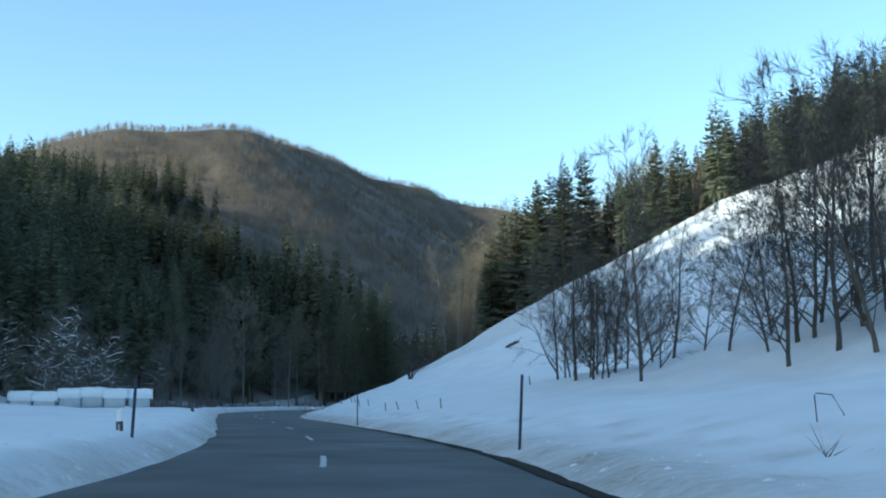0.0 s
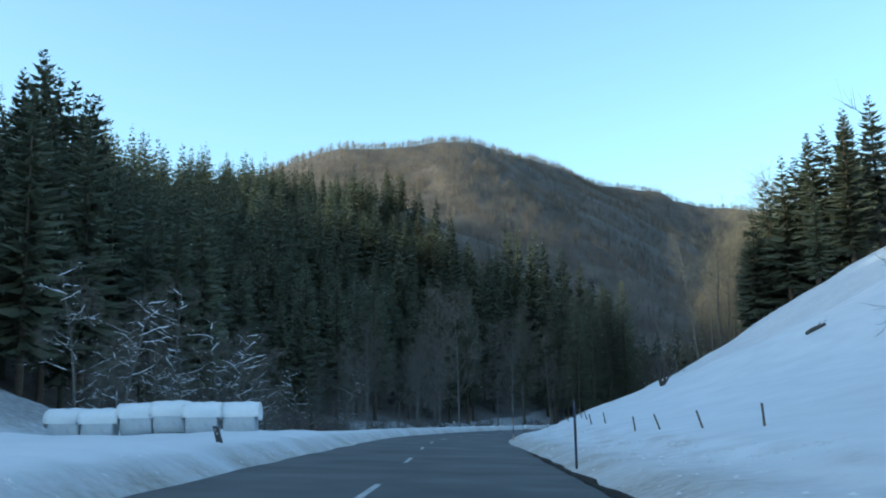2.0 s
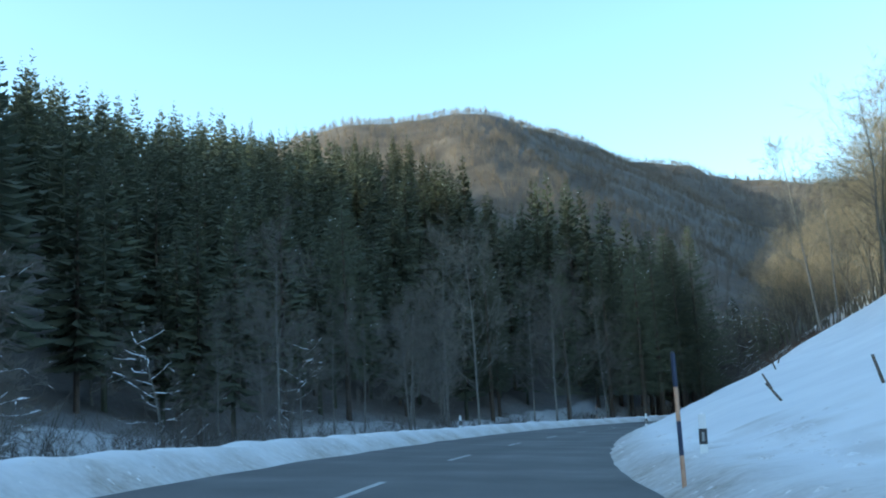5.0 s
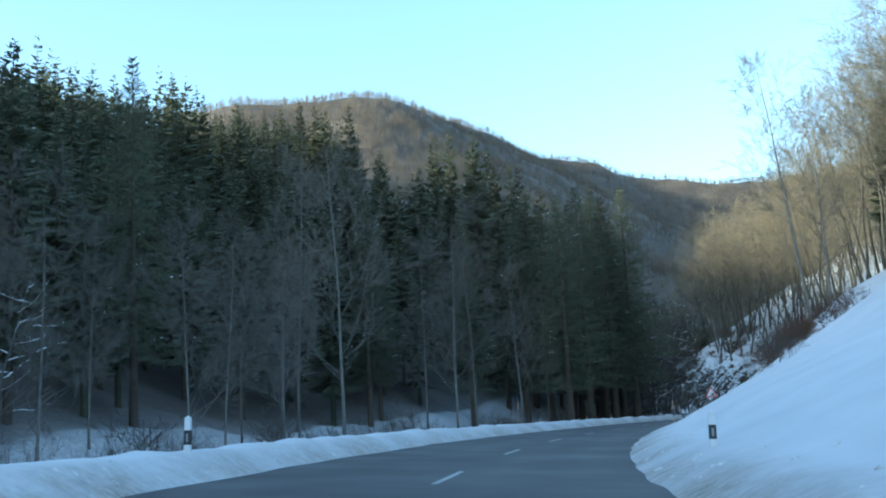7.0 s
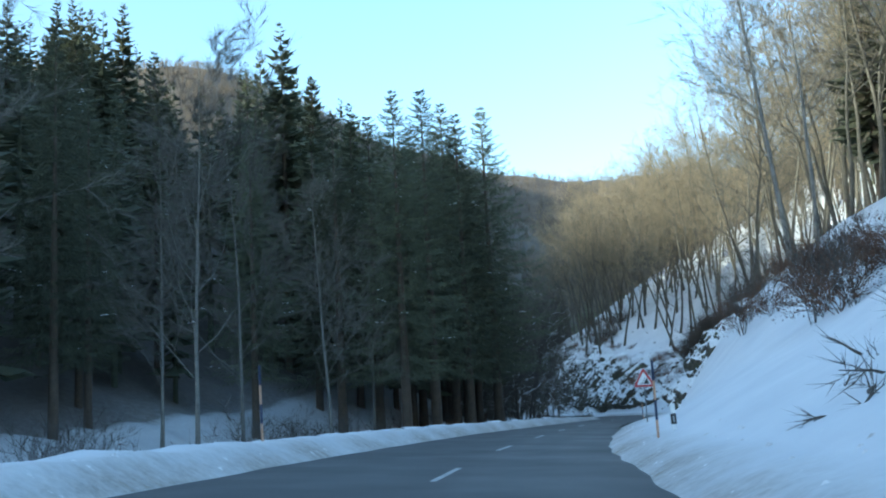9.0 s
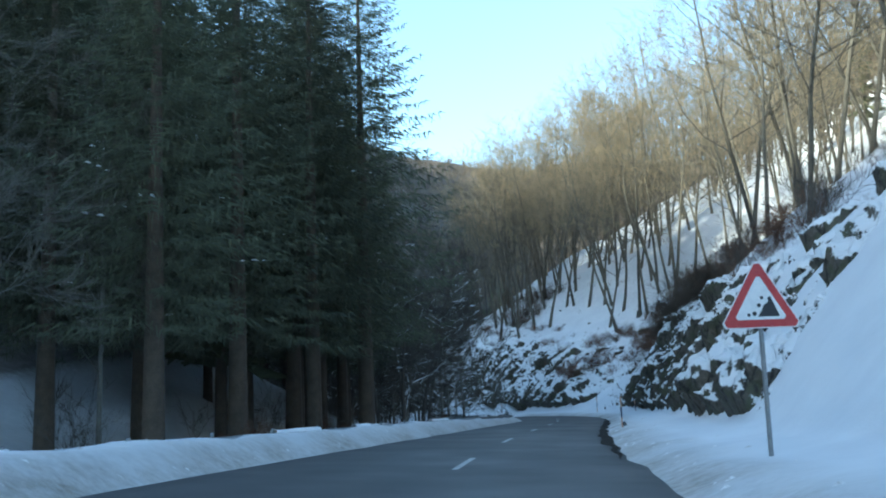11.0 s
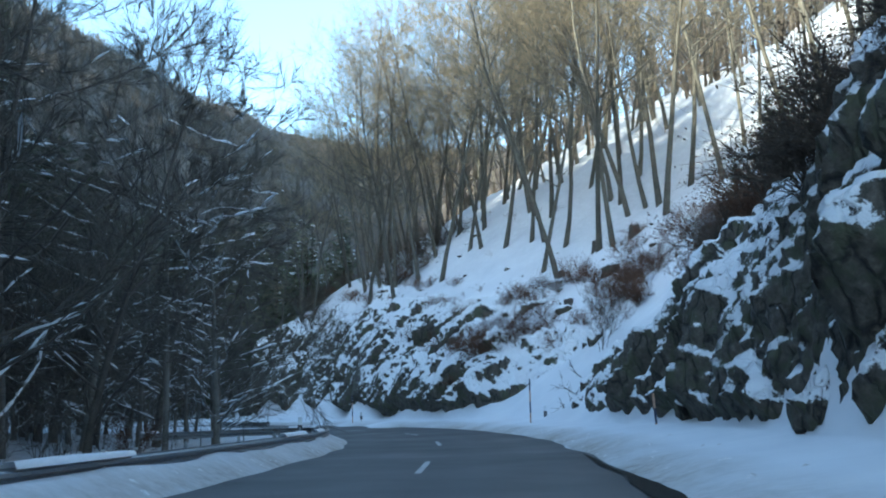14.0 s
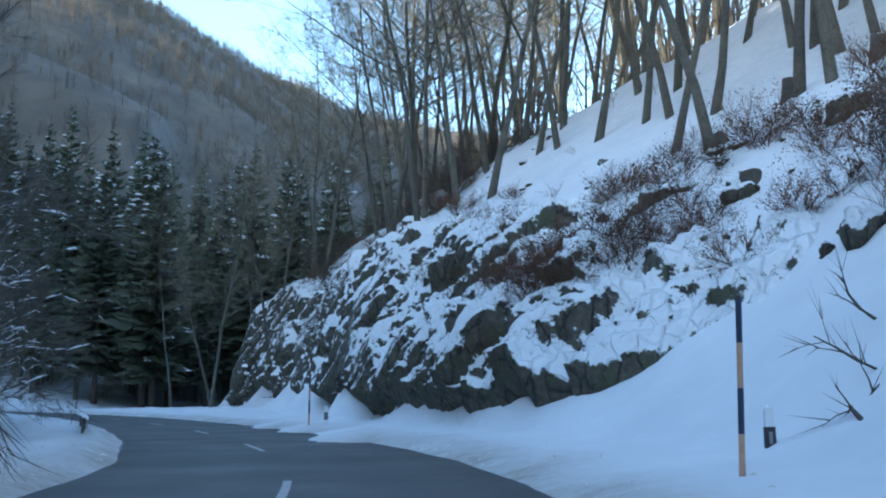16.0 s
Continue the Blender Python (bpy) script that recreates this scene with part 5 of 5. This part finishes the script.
def stump(x, y, r, h):
    root = tagged(new("tree_stump"), "dark weathered tree stump in the snow of the slope", "tree stump", "stumps on the slope")
    v, f = [], []
    n = 12
    for i, (z, q) in enumerate(((-.4, 1.3), (.15, 1.08), (h * .6, .97), (h, .93))):
        for k in range(n):
            a = 6.283 * k / n
            rr = r * q * (1 + .12 * math.sin(3 * a + r * 9) + rng.uniform(-.05, .05))
            v.append(Vector((rr * math.cos(a), rr * math.sin(a), z + (rng.uniform(-.06, .06) if i == 3 else 0))))
    for i in range(3):
        for k in range(n):
            f.append((i * n + k, i * n + (k + 1) % n, (i + 1) * n + (k + 1) % n, (i + 1) * n + k))
    f.append(tuple(3 * n + k for k in range(n)))
    link_mesh("trunk", v, f, M_DARKBARK, root, smooth=True)
    cv, cf = [], []
    lump(cv, cf, rng, Vector((0, 0, h)), r * .8, Vector((1, 0, 0)), .35)
    link_mesh("snow_cap", cv, cf, M_CLUMP, root, "cap of snow", smooth=True)
    root.matrix_basis = Matrix.Translation((x, y, ground_z(x, y)))
    return root


for x, y, r, h in ((8.05, 349.8, .36, .7), (9.9, 346.8, .38, .75), (5.1, 349, .25, .4), (4.2, 344, .33, .4)):
    stump(x, y, r, h)


def fallen_branch(x, y, length, turn, rise=.25):
    """A dead branch lying in the snow, its twigs standing up."""
    tv, tf, wv, wf = [], [], [], []
    limb(rng, tv, tf, wv, wf, [], [], Vector((0, 0, -.05)), Vector((math.cos(turn), math.sin(turn), rise)), length, .04, 1, 2, .2, 0, 5, .3, .009)
    root = tagged(new("fallen_branch"), "dead dark branch lying in the snow", "branch", "branches in the snow")
    link_mesh("limb", tv[:16], tf[:12], M_DARKBARK, root)      # the main limb: four rings of four
    base = len(tv) - 16
    twigs = link_mesh("brushwood", tv[16:] + wv, [tuple(i - 16 for i in f) for f in tf[12:]] + [tuple(i + base for i in f) for f in wf], M_DARKBARK, root)
    tagged(twigs, kind="stuff")
    root.matrix_basis = Matrix.Translation((x, y, ground_z(x, y)))
    return root


for x, y, length, turn, rise in ((-20.8, 193.2, .9, .6, .4), (-20.9, 194.3, .8, 2.4, .3), (-20.4, 193.9, 1.2, 1.2, .5), (-20.2, 196, 1.0, .2, .3), (-19.6, 195.2, 1.4, 2.8, .5), (-19.0, 197.5, 1.3, .8, .4), (-18.4, 199.5, 1.6, 2.0, .5), (-17.6, 197, 1.5, 3.4, .3),
                                 (5.9, 125.4, 2.6, .5, .12), (5.2, 124.6, 1.6, 1.1, .2), (-.6, 327.9, 1.7, 1.3, .8), (.4, 329.4, 1.9, 2.2, .7), (-.2, 328.6, 1.5, .4, .9), (1.2, 331, 1.6, 2.9, .6), (6.4, 16.7, .35, .2, .1), (7.3, 340, 1.6, 2.6, .2), (6, 343.5, 1.2, .4, .3), (4.6, 347, 1.4, 3.0, .2)):
    fallen_branch(x, y, length * .55, turn, rise)


def fallen_log():
    """A dark rotten log that shows through the snow."""
    root = tagged(new("fallen_log"), "dark rotten log half buried in the snow", "log")
    v, f = [], []
    tube(v, f, [Vector((-1.2, 0, .0)), Vector((-.5, .04, .14)), Vector((.4, -.03, .25)), Vector((1.2, .05, .3))], [.20, .24, .21, .14], 9)
    f += [tuple(range(8, -1, -1)), tuple(range(27, 36))]
    link_mesh("trunk", v, f, M_DARKBARK, root, smooth=True)
    v, f = [], []
    tube(v, f, [Vector((.2, 0, .2)), Vector((.35, -.3, .55)), Vector((.4, -.5, .8))], [.06, .04, .015], 6)
    link_mesh("branch", v, f, M_DARKBARK, root)
    root.matrix_basis = Matrix.Translation((5.6, 124.2, ground_z(5.6, 124.2) - .03)) @ Euler((0, -.3, .5)).to_matrix().to_4x4() @ Matrix.Diagonal((.8, .8, .8, 1))


fallen_log()


def bent_rod():
    """Two bent ends of an old fence wire that stick out of the snow."""
    v, f = [], []
    tube(v, f, [Vector(q) for q in ((0, 0, -.2), (-.03, 0, .47), (.02, 0, .5), (.28, 0, .47), (.47, .02, .14), (.48, .02, .10))], [.011] * 6, 6)
    tube(v, f, [Vector(q) for q in ((.40, .05, -.2), (.43, .04, .08), (.47, .03, .02))], [.011] * 3, 6)
    ob = link_mesh("bent_wire", v, f, M_DARKBARK)
    ob.matrix_basis = Matrix.Translation((7.93, 21.47, ground_z(7.93, 21.47)))
    return tagged(ob, "bent rusty fence wire sticking out of the snow", "wire")


bent_rod()

# ---- roadside things ----
rng = random.Random(45)


def box(w, d, h, z0=0.0, taper=1.0, bevel=.006):
    bm = bmesh.new()
    bmesh.ops.create_cube(bm, size=1)
    for v in bm.verts:
        k = taper if v.co.z > 0 else 1
        v.co = Vector((v.co.x * w * k, v.co.y * d * k, z0 + (v.co.z + .5) * h))
    if bevel:
        bmesh.ops.bevel(bm, geom=bm.edges[:], offset=bevel, segments=2, affect="EDGES", profile=.5)
    return bm


def cyl(r, h, z0=0.0, r2=None, n=14):
    bm = bmesh.new()
    bmesh.ops.create_cone(bm, cap_ends=True, segments=n, radius1=r, radius2=r if r2 is None else r2, depth=h)
    for v in bm.verts:
        v.co.z += z0 + h / 2
    return bm


def part(name, bm, material, parent, label="", smooth=False):
    me = bpy.data.meshes.new(name)
    bm.to_mesh(me)
    bm.free()
    me.materials.append(material)
    if smooth:
        me.polygons.foreach_set("use_smooth", [True] * len(me.polygons))
    ob = new(name, me)
    ob.parent = parent
    if label:
        ob["label"] = label
    return ob


def buried_post():
    root = tagged(new("delineator_post"), "black top of a leaning delineator post, buried in ploughed snow", "delineator post", "delineator posts")
    b = box(.17, .09, .70, -.2, .93, .02)
    for v in b.verts:
        if v.co.z > .4:
            v.co.z -= (v.co.x + .085) * .45
    part("post", b, M_BLACK, root)
    part("reflector", box(.06, .006, .07, .33, 1, .002), M_STEEL, root, "pale reflector").location = (-.02, -.050, 0)
    part("reflector", box(.08, .006, .06, .22, 1, .002), M_STEEL, root, "pale reflector").location = (.01, -.050, 0)
    return root


def delineator():
    root = tagged(new("delineator_post"), "white roadside delineator post with a black band, half buried in snow", "delineator post", "delineator posts")
    b = box(.15, .09, .98, 0, .93, .02)
    for v in b.verts:                            # the top slopes to the back
        if v.co.z > .9:
            v.co.z -= (v.co.y + .045) * .5
    part("post", b, M_WHITE, root)
    b = box(.154, .094, .30, .40, .985, .012)
    band = part("band", b, M_BLACK, root, "black band")
    part("reflector", box(.05, .006, .17, .46, 1, .002), M_STEEL, band, "pale reflector").location = (0, -.050, 0)
    cv, cf = [], []
    lump(cv, cf, rng, Vector((0, 0, .955)), .07, Vector((1, 0, 0)), .7)
    link_mesh("snow_cap", cv, cf, M_CLUMP, root, "cap of snow", smooth=True)
    return root


def snow_pole(bands, step, label, paints=None):
    root = tagged(new("snow_pole"), label, "snow pole", "snow poles")
    z = -.3
    for i in range(bands):
        h = step + (.3 if i == 0 else 0)
        part("band", cyl(.036, h, z, n=12), (paints or (M_ORANGE, M_POLEBLUE))[i % 2], root, smooth=False)
        z += h
    part("cap", cyl(.036, .03, z, .02, 12), M_BLACK, root)
    return root


def set_out(proto, x, y, sink=.25, turn=0.0, tilt=(0, 0), first=set()):
    m = Matrix.Translation((x, y, ground_z(x, y) - sink)) @ Euler((tilt[0], tilt[1], turn)).to_matrix().to_4x4()
    if proto.name not in first:
        first.add(proto.name)
        proto.matrix_basis = m
        return proto
    return copy_thing(proto, m)


DEL = delineator()
for x, y, t in ((-6.62, 27.15, 0), (-16.67, 115.15, .08), (-32.5, 153.6, .05), (-21.95, 156.0, .05), (-21.0, 207.3, -.05), (-12.7, 267.0, -.1), (-1.12, 329.6, -.05), (-13.3, 313.5, 0), (-8.6, 358.5, .2)):
    low = {-6.62: .48, -12.7: .5, -1.12: .45}.get(x, .24)
    set_out(DEL, x, y, low, t, (rng.uniform(-.04, .04), -.45 if x == -12.7 else rng.uniform(-.05, .05)))
set_out(buried_post(), -15.1, 63.1, .0, .1, (.05, -.26))
POLE = snow_pole(4, .52, "tall snow pole banded dark blue and faded orange")
SHORT = snow_pole(3, .45, "snow pole banded faded orange and dark blue beside the rock")
for x, y, tilt in ((-16.8, 111.3, (0, 0)), (-32.3, 206, (0, -.02)), (-21.7, 205.9, (0, 0)), (-2.5, 327.0, (0, .01)), (-9.3, 358.2, (0, 0))):
    set_out(POLE, x, y, .05, 0, tilt)
# all bands coloured dark to stand for poles seen against the light
BACKLIT = snow_pole(4, .52, "tall snow pole, its bands coloured dark as against the light", (M_BLACK, M_POLEBLUE))
for x, y, sink, tilt in ((-5.6, 65.0, .3, 0), (-5.72, 25.3, .85, .03), (2.84, 27.6, .33, .05)):
    set_out(BACKLIT, x, y, sink, 0, (0, tilt))
set_out(SHORT, -13.3, 265.9, .02, 0, (0, -.01))
set_out(SHORT, -2.5, 309.6, .42, 0, (0, -.06))


def fence_post():
    root = tagged(new("fence_post"), "leaning weathered wooden fence post in the snow", "fence post", "fence posts")
    part("post", cyl(.044, 1.25, -.5, .036, 9), M_WOOD, root)
    part("wire_staple", box(.02, .14, .02, .62, 1, .004), M_STEEL, root)
    return root


FENCE = fence_post()
for x, y, lean in ((-0.65, 68.0, .05), (-2.5, 75, .28), (-4.3, 80, .33), (-5.7, 84.5, .12), (-8.8, 100, .15), (-10, 102.9, .2), (-11.9, 115.2, .3), (-12.9, 119.5, .25), (-14.9, 126.3, .62), (-15, 136, .5), (-14.6, 147, .3), (-14.3, 158, -.3), (-16.3, 190.6, -.3), (5.5, 79.3, .1), (-18.3, 188.8, -.2)):
    set_out(FENCE, x, y, .1, rng.uniform(-.3, .3), (rng.uniform(-.1, .1), -lean))


def hay_bale():
    root = tagged(new("hay_bale"), "film-wrapped round hay bale under a thick cap of snow", "hay bale", "row of hay bales")
    n, r, L = 22, .70, 1.66
    v, f = [], []
    prof = ((-.5, .0), (-.5, .82), (-.485, .93), (-.45, 1.0), (-.15, 1.02), (.15, 1.01), (.45, 1.0), (.485, .93), (.5, .82), (.5, 0))
    for i, (q, k) in enumerate(prof):
        for j in range(n):
            a = 6.283 * j / n
            w = r * k * (1 + .02 * math.sin(5 * a + i))
            v.append(Vector((q * L, w * math.cos(a), r * .93 + w * math.sin(a) * (.93 if math.sin(a) < 0 else 1))))
    for i in range(len(prof) - 1):
        for j in range(n):
            f.append((i * n + j, i * n + (j + 1) % n, (i + 1) * n + (j + 1) % n, (i + 1) * n + j))
    link_mesh("wrap", v, f, M_WRAP, root, smooth=True)
    v, f = [], []
    nx, na = 9, 11
    for i in range(nx):
        x = (i / (nx - 1) - .5) * (L + .42)
        for j in range(na):
            a = radians(28 + 124 * j / (na - 1))
            w = r + (.38 * math.sin(a) ** 2 + .05) * (1 - .05 * abs(x / L * 2) ** 4) + rng.uniform(-.03, .03)
            if j in (0, na - 1):
                w = r - .02
            v.append(Vector((x, w * math.cos(a) * 1.05, r * .93 + w * math.sin(a))))
    f = [tuple(q) for q in grid_faces(nx, na)]
    b = len(v)
    for e in (0, nx - 1):                        # close the ends
        for j in range(na):
            q = v[e * na + j]
            v.append(Vector((q.x * .98, q.y * .8, r * 1.15)))
        for j in range(na - 1):
            f.append((e * na + j, e * na + j + 1, b + j + 1, b + j))
        b += na
    link_mesh("snow_cap", v, f, M_CLUMP, root, "thick cap of snow", smooth=True)
    return root


BALE = hay_bale()
for k in range(6):
    q = k / 5.3
    x, y = -26.4 + (-9.2) * q, 86.8 + (-2.7) * q
    set_out(BALE, x + rng.uniform(-.1, .1), y + rng.uniform(-.25, .25), .12, math.atan2(-2.7, -9.2) + rng.uniform(-.05, .05))


def warning_sign():
    root = tagged(new("warning_sign"), "red-bordered triangular rockfall warning sign on a grey steel post", "road sign")

    def tri(r, y, z, mat_, name, label, thick=.004, under=None):
        bm = bmesh.new()
        pts = []
        for k in range(3):
            a0 = math.pi / 2 + k * 2.0944
            for da in (.07, -.07)[::-1]:
                pts.append((r * math.cos(a0 + da), r * math.sin(a0 + da)))
        lo = [bm.verts.new((x, y, z + q)) for x, q in pts]
        hi = [bm.verts.new((x, y + thick, z + q)) for x, q in pts]
        bm.faces.new(lo)
        bm.faces.new(hi[::-1])
        for i in range(6):
            bm.faces.new((lo[i], hi[i], hi[(i + 1) % 6], lo[(i + 1) % 6]))
        return part(name, bm, mat_, under or root, label)

    zc = 2.42
    plate = tri(.68, 0, zc, M_SIGNW, "plate", "white rimmed plate", .02)
    tri(.65, -.006, zc, M_RED, "border", "red border", .004, plate)
    tri(.44, -.012, zc, M_SIGNW, "field", "white field", .004, plate)
    bm = bmesh.new()
    cl = [(.30, -.20), (-.05, -.20), (.02, -.10), (.05, -.02), (.13, .03), (.12, .10), (.17, .12)]
    bm.faces.new([bm.verts.new((x, -.018, zc + z)) for x, z in cl])
    for cx, cz, r in ((-.10, -.15, .04), (-.02, -.02, .035), (-.19, -.17, .03), (.03, .10, .03)):
        bm.faces.new([bm.verts.new((cx + r * math.cos(a), -.018, cz + zc + r * math.sin(a))) for a in [k * 1.047 for k in range(6)]])
    part("symbol", bm, M_BLACK, plate, "black rock and cliff shape")
    part("post", cyl(.038, 3.5, -.5, n=14), M_STEEL, root, smooth=False).location = (0, .05, 0)
    part("clamp", box(.10, .05, .05, zc - .25, 1, .006), M_STEEL, root).location = (0, .03, 0)
    part("clamp", box(.10, .05, .05, zc + .25, 1, .006), M_STEEL, root).location = (0, .03, 0)
    x, y = -17.35, 236.7
    root.matrix_basis = Matrix.Translation((x, y, ground_z(x, y) - .05)) @ Euler((0, 0, -.06)).to_matrix().to_4x4()
    return root


warning_sign()


def guard_rail():
    root = tagged(new("guard_rail"), "grey steel guard rail beside the road, snow on its top", "guard rail")
    line = [at(s, float(left_edge(s)) + float(np.interp(s, [225, 262, 300, 327], [1.6, 1.2, 1.0, .9]))) for s in np.arange(225, 327.5, 1.0)]
    line = [(float(a), float(b)) for a, b in line]
    x, y = line[-1]
    h = math.atan2(y - line[-2][1], x - line[-2][0])
    for k in range(14):                          # the end turns away from the road
        h += .17
        x, y = x + .42 * math.cos(h), y + .42 * math.sin(h)
        line.append((x, y))
    for k in range(6):
        x, y = x + .8 * math.cos(h), y + .8 * math.sin(h)
        line.append((x, y))
    prof = ((0, .0), (.0, .03), (-.075, .06), (-.075, .10), (0, .14), (0, .17), (-.075, .21), (-.075, .25), (0, .28), (0, .31))
    v, cap = [], []
    for i, (x, y) in enumerate(line):
        a, b = line[max(i - 1, 0)], line[min(i + 1, len(line) - 1)]
        t = Vector((b[0] - a[0], b[1] - a[1], 0)).normalized()
        n = Vector((-t.y, t.x, 0))
        s, d = road_sd([x], [y])
        z0 = float(bank_at(s[0])) * float(left_edge(s[0])) + .28
        for u, w in prof:
            v.append(Vector((x, y, z0 + w)) + n * u)
        for u, w in ((-.10, .29), (-.06, .36 + rng.uniform(0, .03)), (.06, .37 + rng.uniform(0, .03)), (.12, .30)):
            cap.append(Vector((x, y, z0 + w)) + n * u)
    link_mesh("beam", v, grid_faces(len(line), len(prof)), M_STEEL, root)
    lie = [i for i in range(len(line) - 1) if math.sin(i * .31) + math.sin(i * .83 + 1) > .55]          # snow lies on it in stretches
    link_mesh("snow_strip", cap, [(4 * i + k, 4 * i + k + 1, 4 * i + k + 5, 4 * i + k + 4) for i in lie for k in range(3)], M_CLUMP, root, "broken strip of snow along the top", smooth=True)["kind"] = "stuff"
    for i in range(2, len(line), 4):
        x, y = line[i]
        s, d = road_sd([x], [y])
        z0 = float(bank_at(s[0])) * float(left_edge(s[0]))
        p = part("post", box(.06, .10, 1.3, z0 - .6, 1, .008), M_STEEL, root)
        p.location = (x - .05, y, 0)
    return root


guard_rail()


def second_rail():
    root = tagged(new("guard_rail"), "short steel guard rail beyond the opening, half buried in snow", "guard rail")
    line = [tuple(float(q) for q in at(s, float(left_edge(s)) + 1.2)) for s in np.arange(350, 366, 1.0)]
    prof = ((0, .0), (-.075, .06), (-.075, .10), (0, .14), (0, .17), (-.075, .21), (-.075, .25), (0, .31))
    v, cap = [], []
    for i, (x, y) in enumerate(line):
        a, b = line[max(i - 1, 0)], line[min(i + 1, len(line) - 1)]
        t = Vector((b[0] - a[0], b[1] - a[1], 0)).normalized()
        n = Vector((-t.y, t.x, 0))
        for u, w in prof:
            v.append(Vector((x, y, .30 + w)) + n * u)
        for u, w in ((-.10, .30), (-.05, .37), (.06, .37), (.12, .30)):
            cap.append(Vector((x, y, .30 + w)) + n * u)
    link_mesh("beam", v, grid_faces(len(line), len(prof)), M_STEEL, root)
    link_mesh("snow_strip", cap, grid_faces(len(line), 4), M_CLUMP, root, "strip of snow along the top", smooth=True)
    for i in range(1, len(line), 4):
        p = part("post", box(.06, .10, 1.2, -.6, 1, .008), M_STEEL, root)
        p.location = (line[i][0] - .05, line[i][1], 0)
    return root


second_rail()


def clods():
    """Dirty lumps that the plough threw up along both edges."""
    v, f = [], []
    for k in range(1300):
        s = rng.uniform(0, 345)
        side = rng.random() < .5
        e = .25 + 1.5 * rng.random() ** 1.4
        d = float(left_edge(s)) + e if side else float(right_edge(s)) - e * 1.3
        x, y = map(float, at(s, d))
        r = rng.uniform(.025, .085)
        lump(v, f, rng, Vector((x, y, 0)), r, Vector((1, 0, 0)), rng.uniform(.35, .6))
    pts = np.array([(q[0], q[1], q[2]) for q in v])
    z = np.maximum(heights(pts[:, 0], pts[:, 1]), 0)
    v = [(a, b, c + h) for (a, b, c), h in zip(pts, z)]
    ob = link_mesh("snow_clods", v, f, M_CLOD, smooth=True)
    return tagged(ob, "dirty lumps of ploughed snow along the road's edges", "snow", kind="stuff")


clods()


def thrown_snow():
    """The rough band of thrown snow along the foot of the field."""
    v, f = [], []
    for k in range(520):
        s = rng.uniform(52, 118)
        d = float(right_edge(s)) - 1.6 - 2.6 * (rng.random() + rng.random()) / 2 - .4 * math.sin(s * .5)
        x, y = map(float, at(s, d))
        a = rng.uniform(0, 3.14)
        lump(v, f, rng, Vector((x, y, -.02)), rng.uniform(.05, .20), Vector((math.cos(a), math.sin(a), 0)), rng.uniform(.3, .5), rng.uniform(1, 2.2), 1.0)
    pts = np.array([(q[0], q[1], q[2]) for q in v])
    pts[:, 2] += heights(pts[:, 0], pts[:, 1])
    ob = link_mesh("thrown_snow", pts, f, M_THROWN, smooth=True)
    return tagged(ob, "rough broken lumps of thrown snow at the field's foot", "snow", kind="stuff")


thrown_snow()
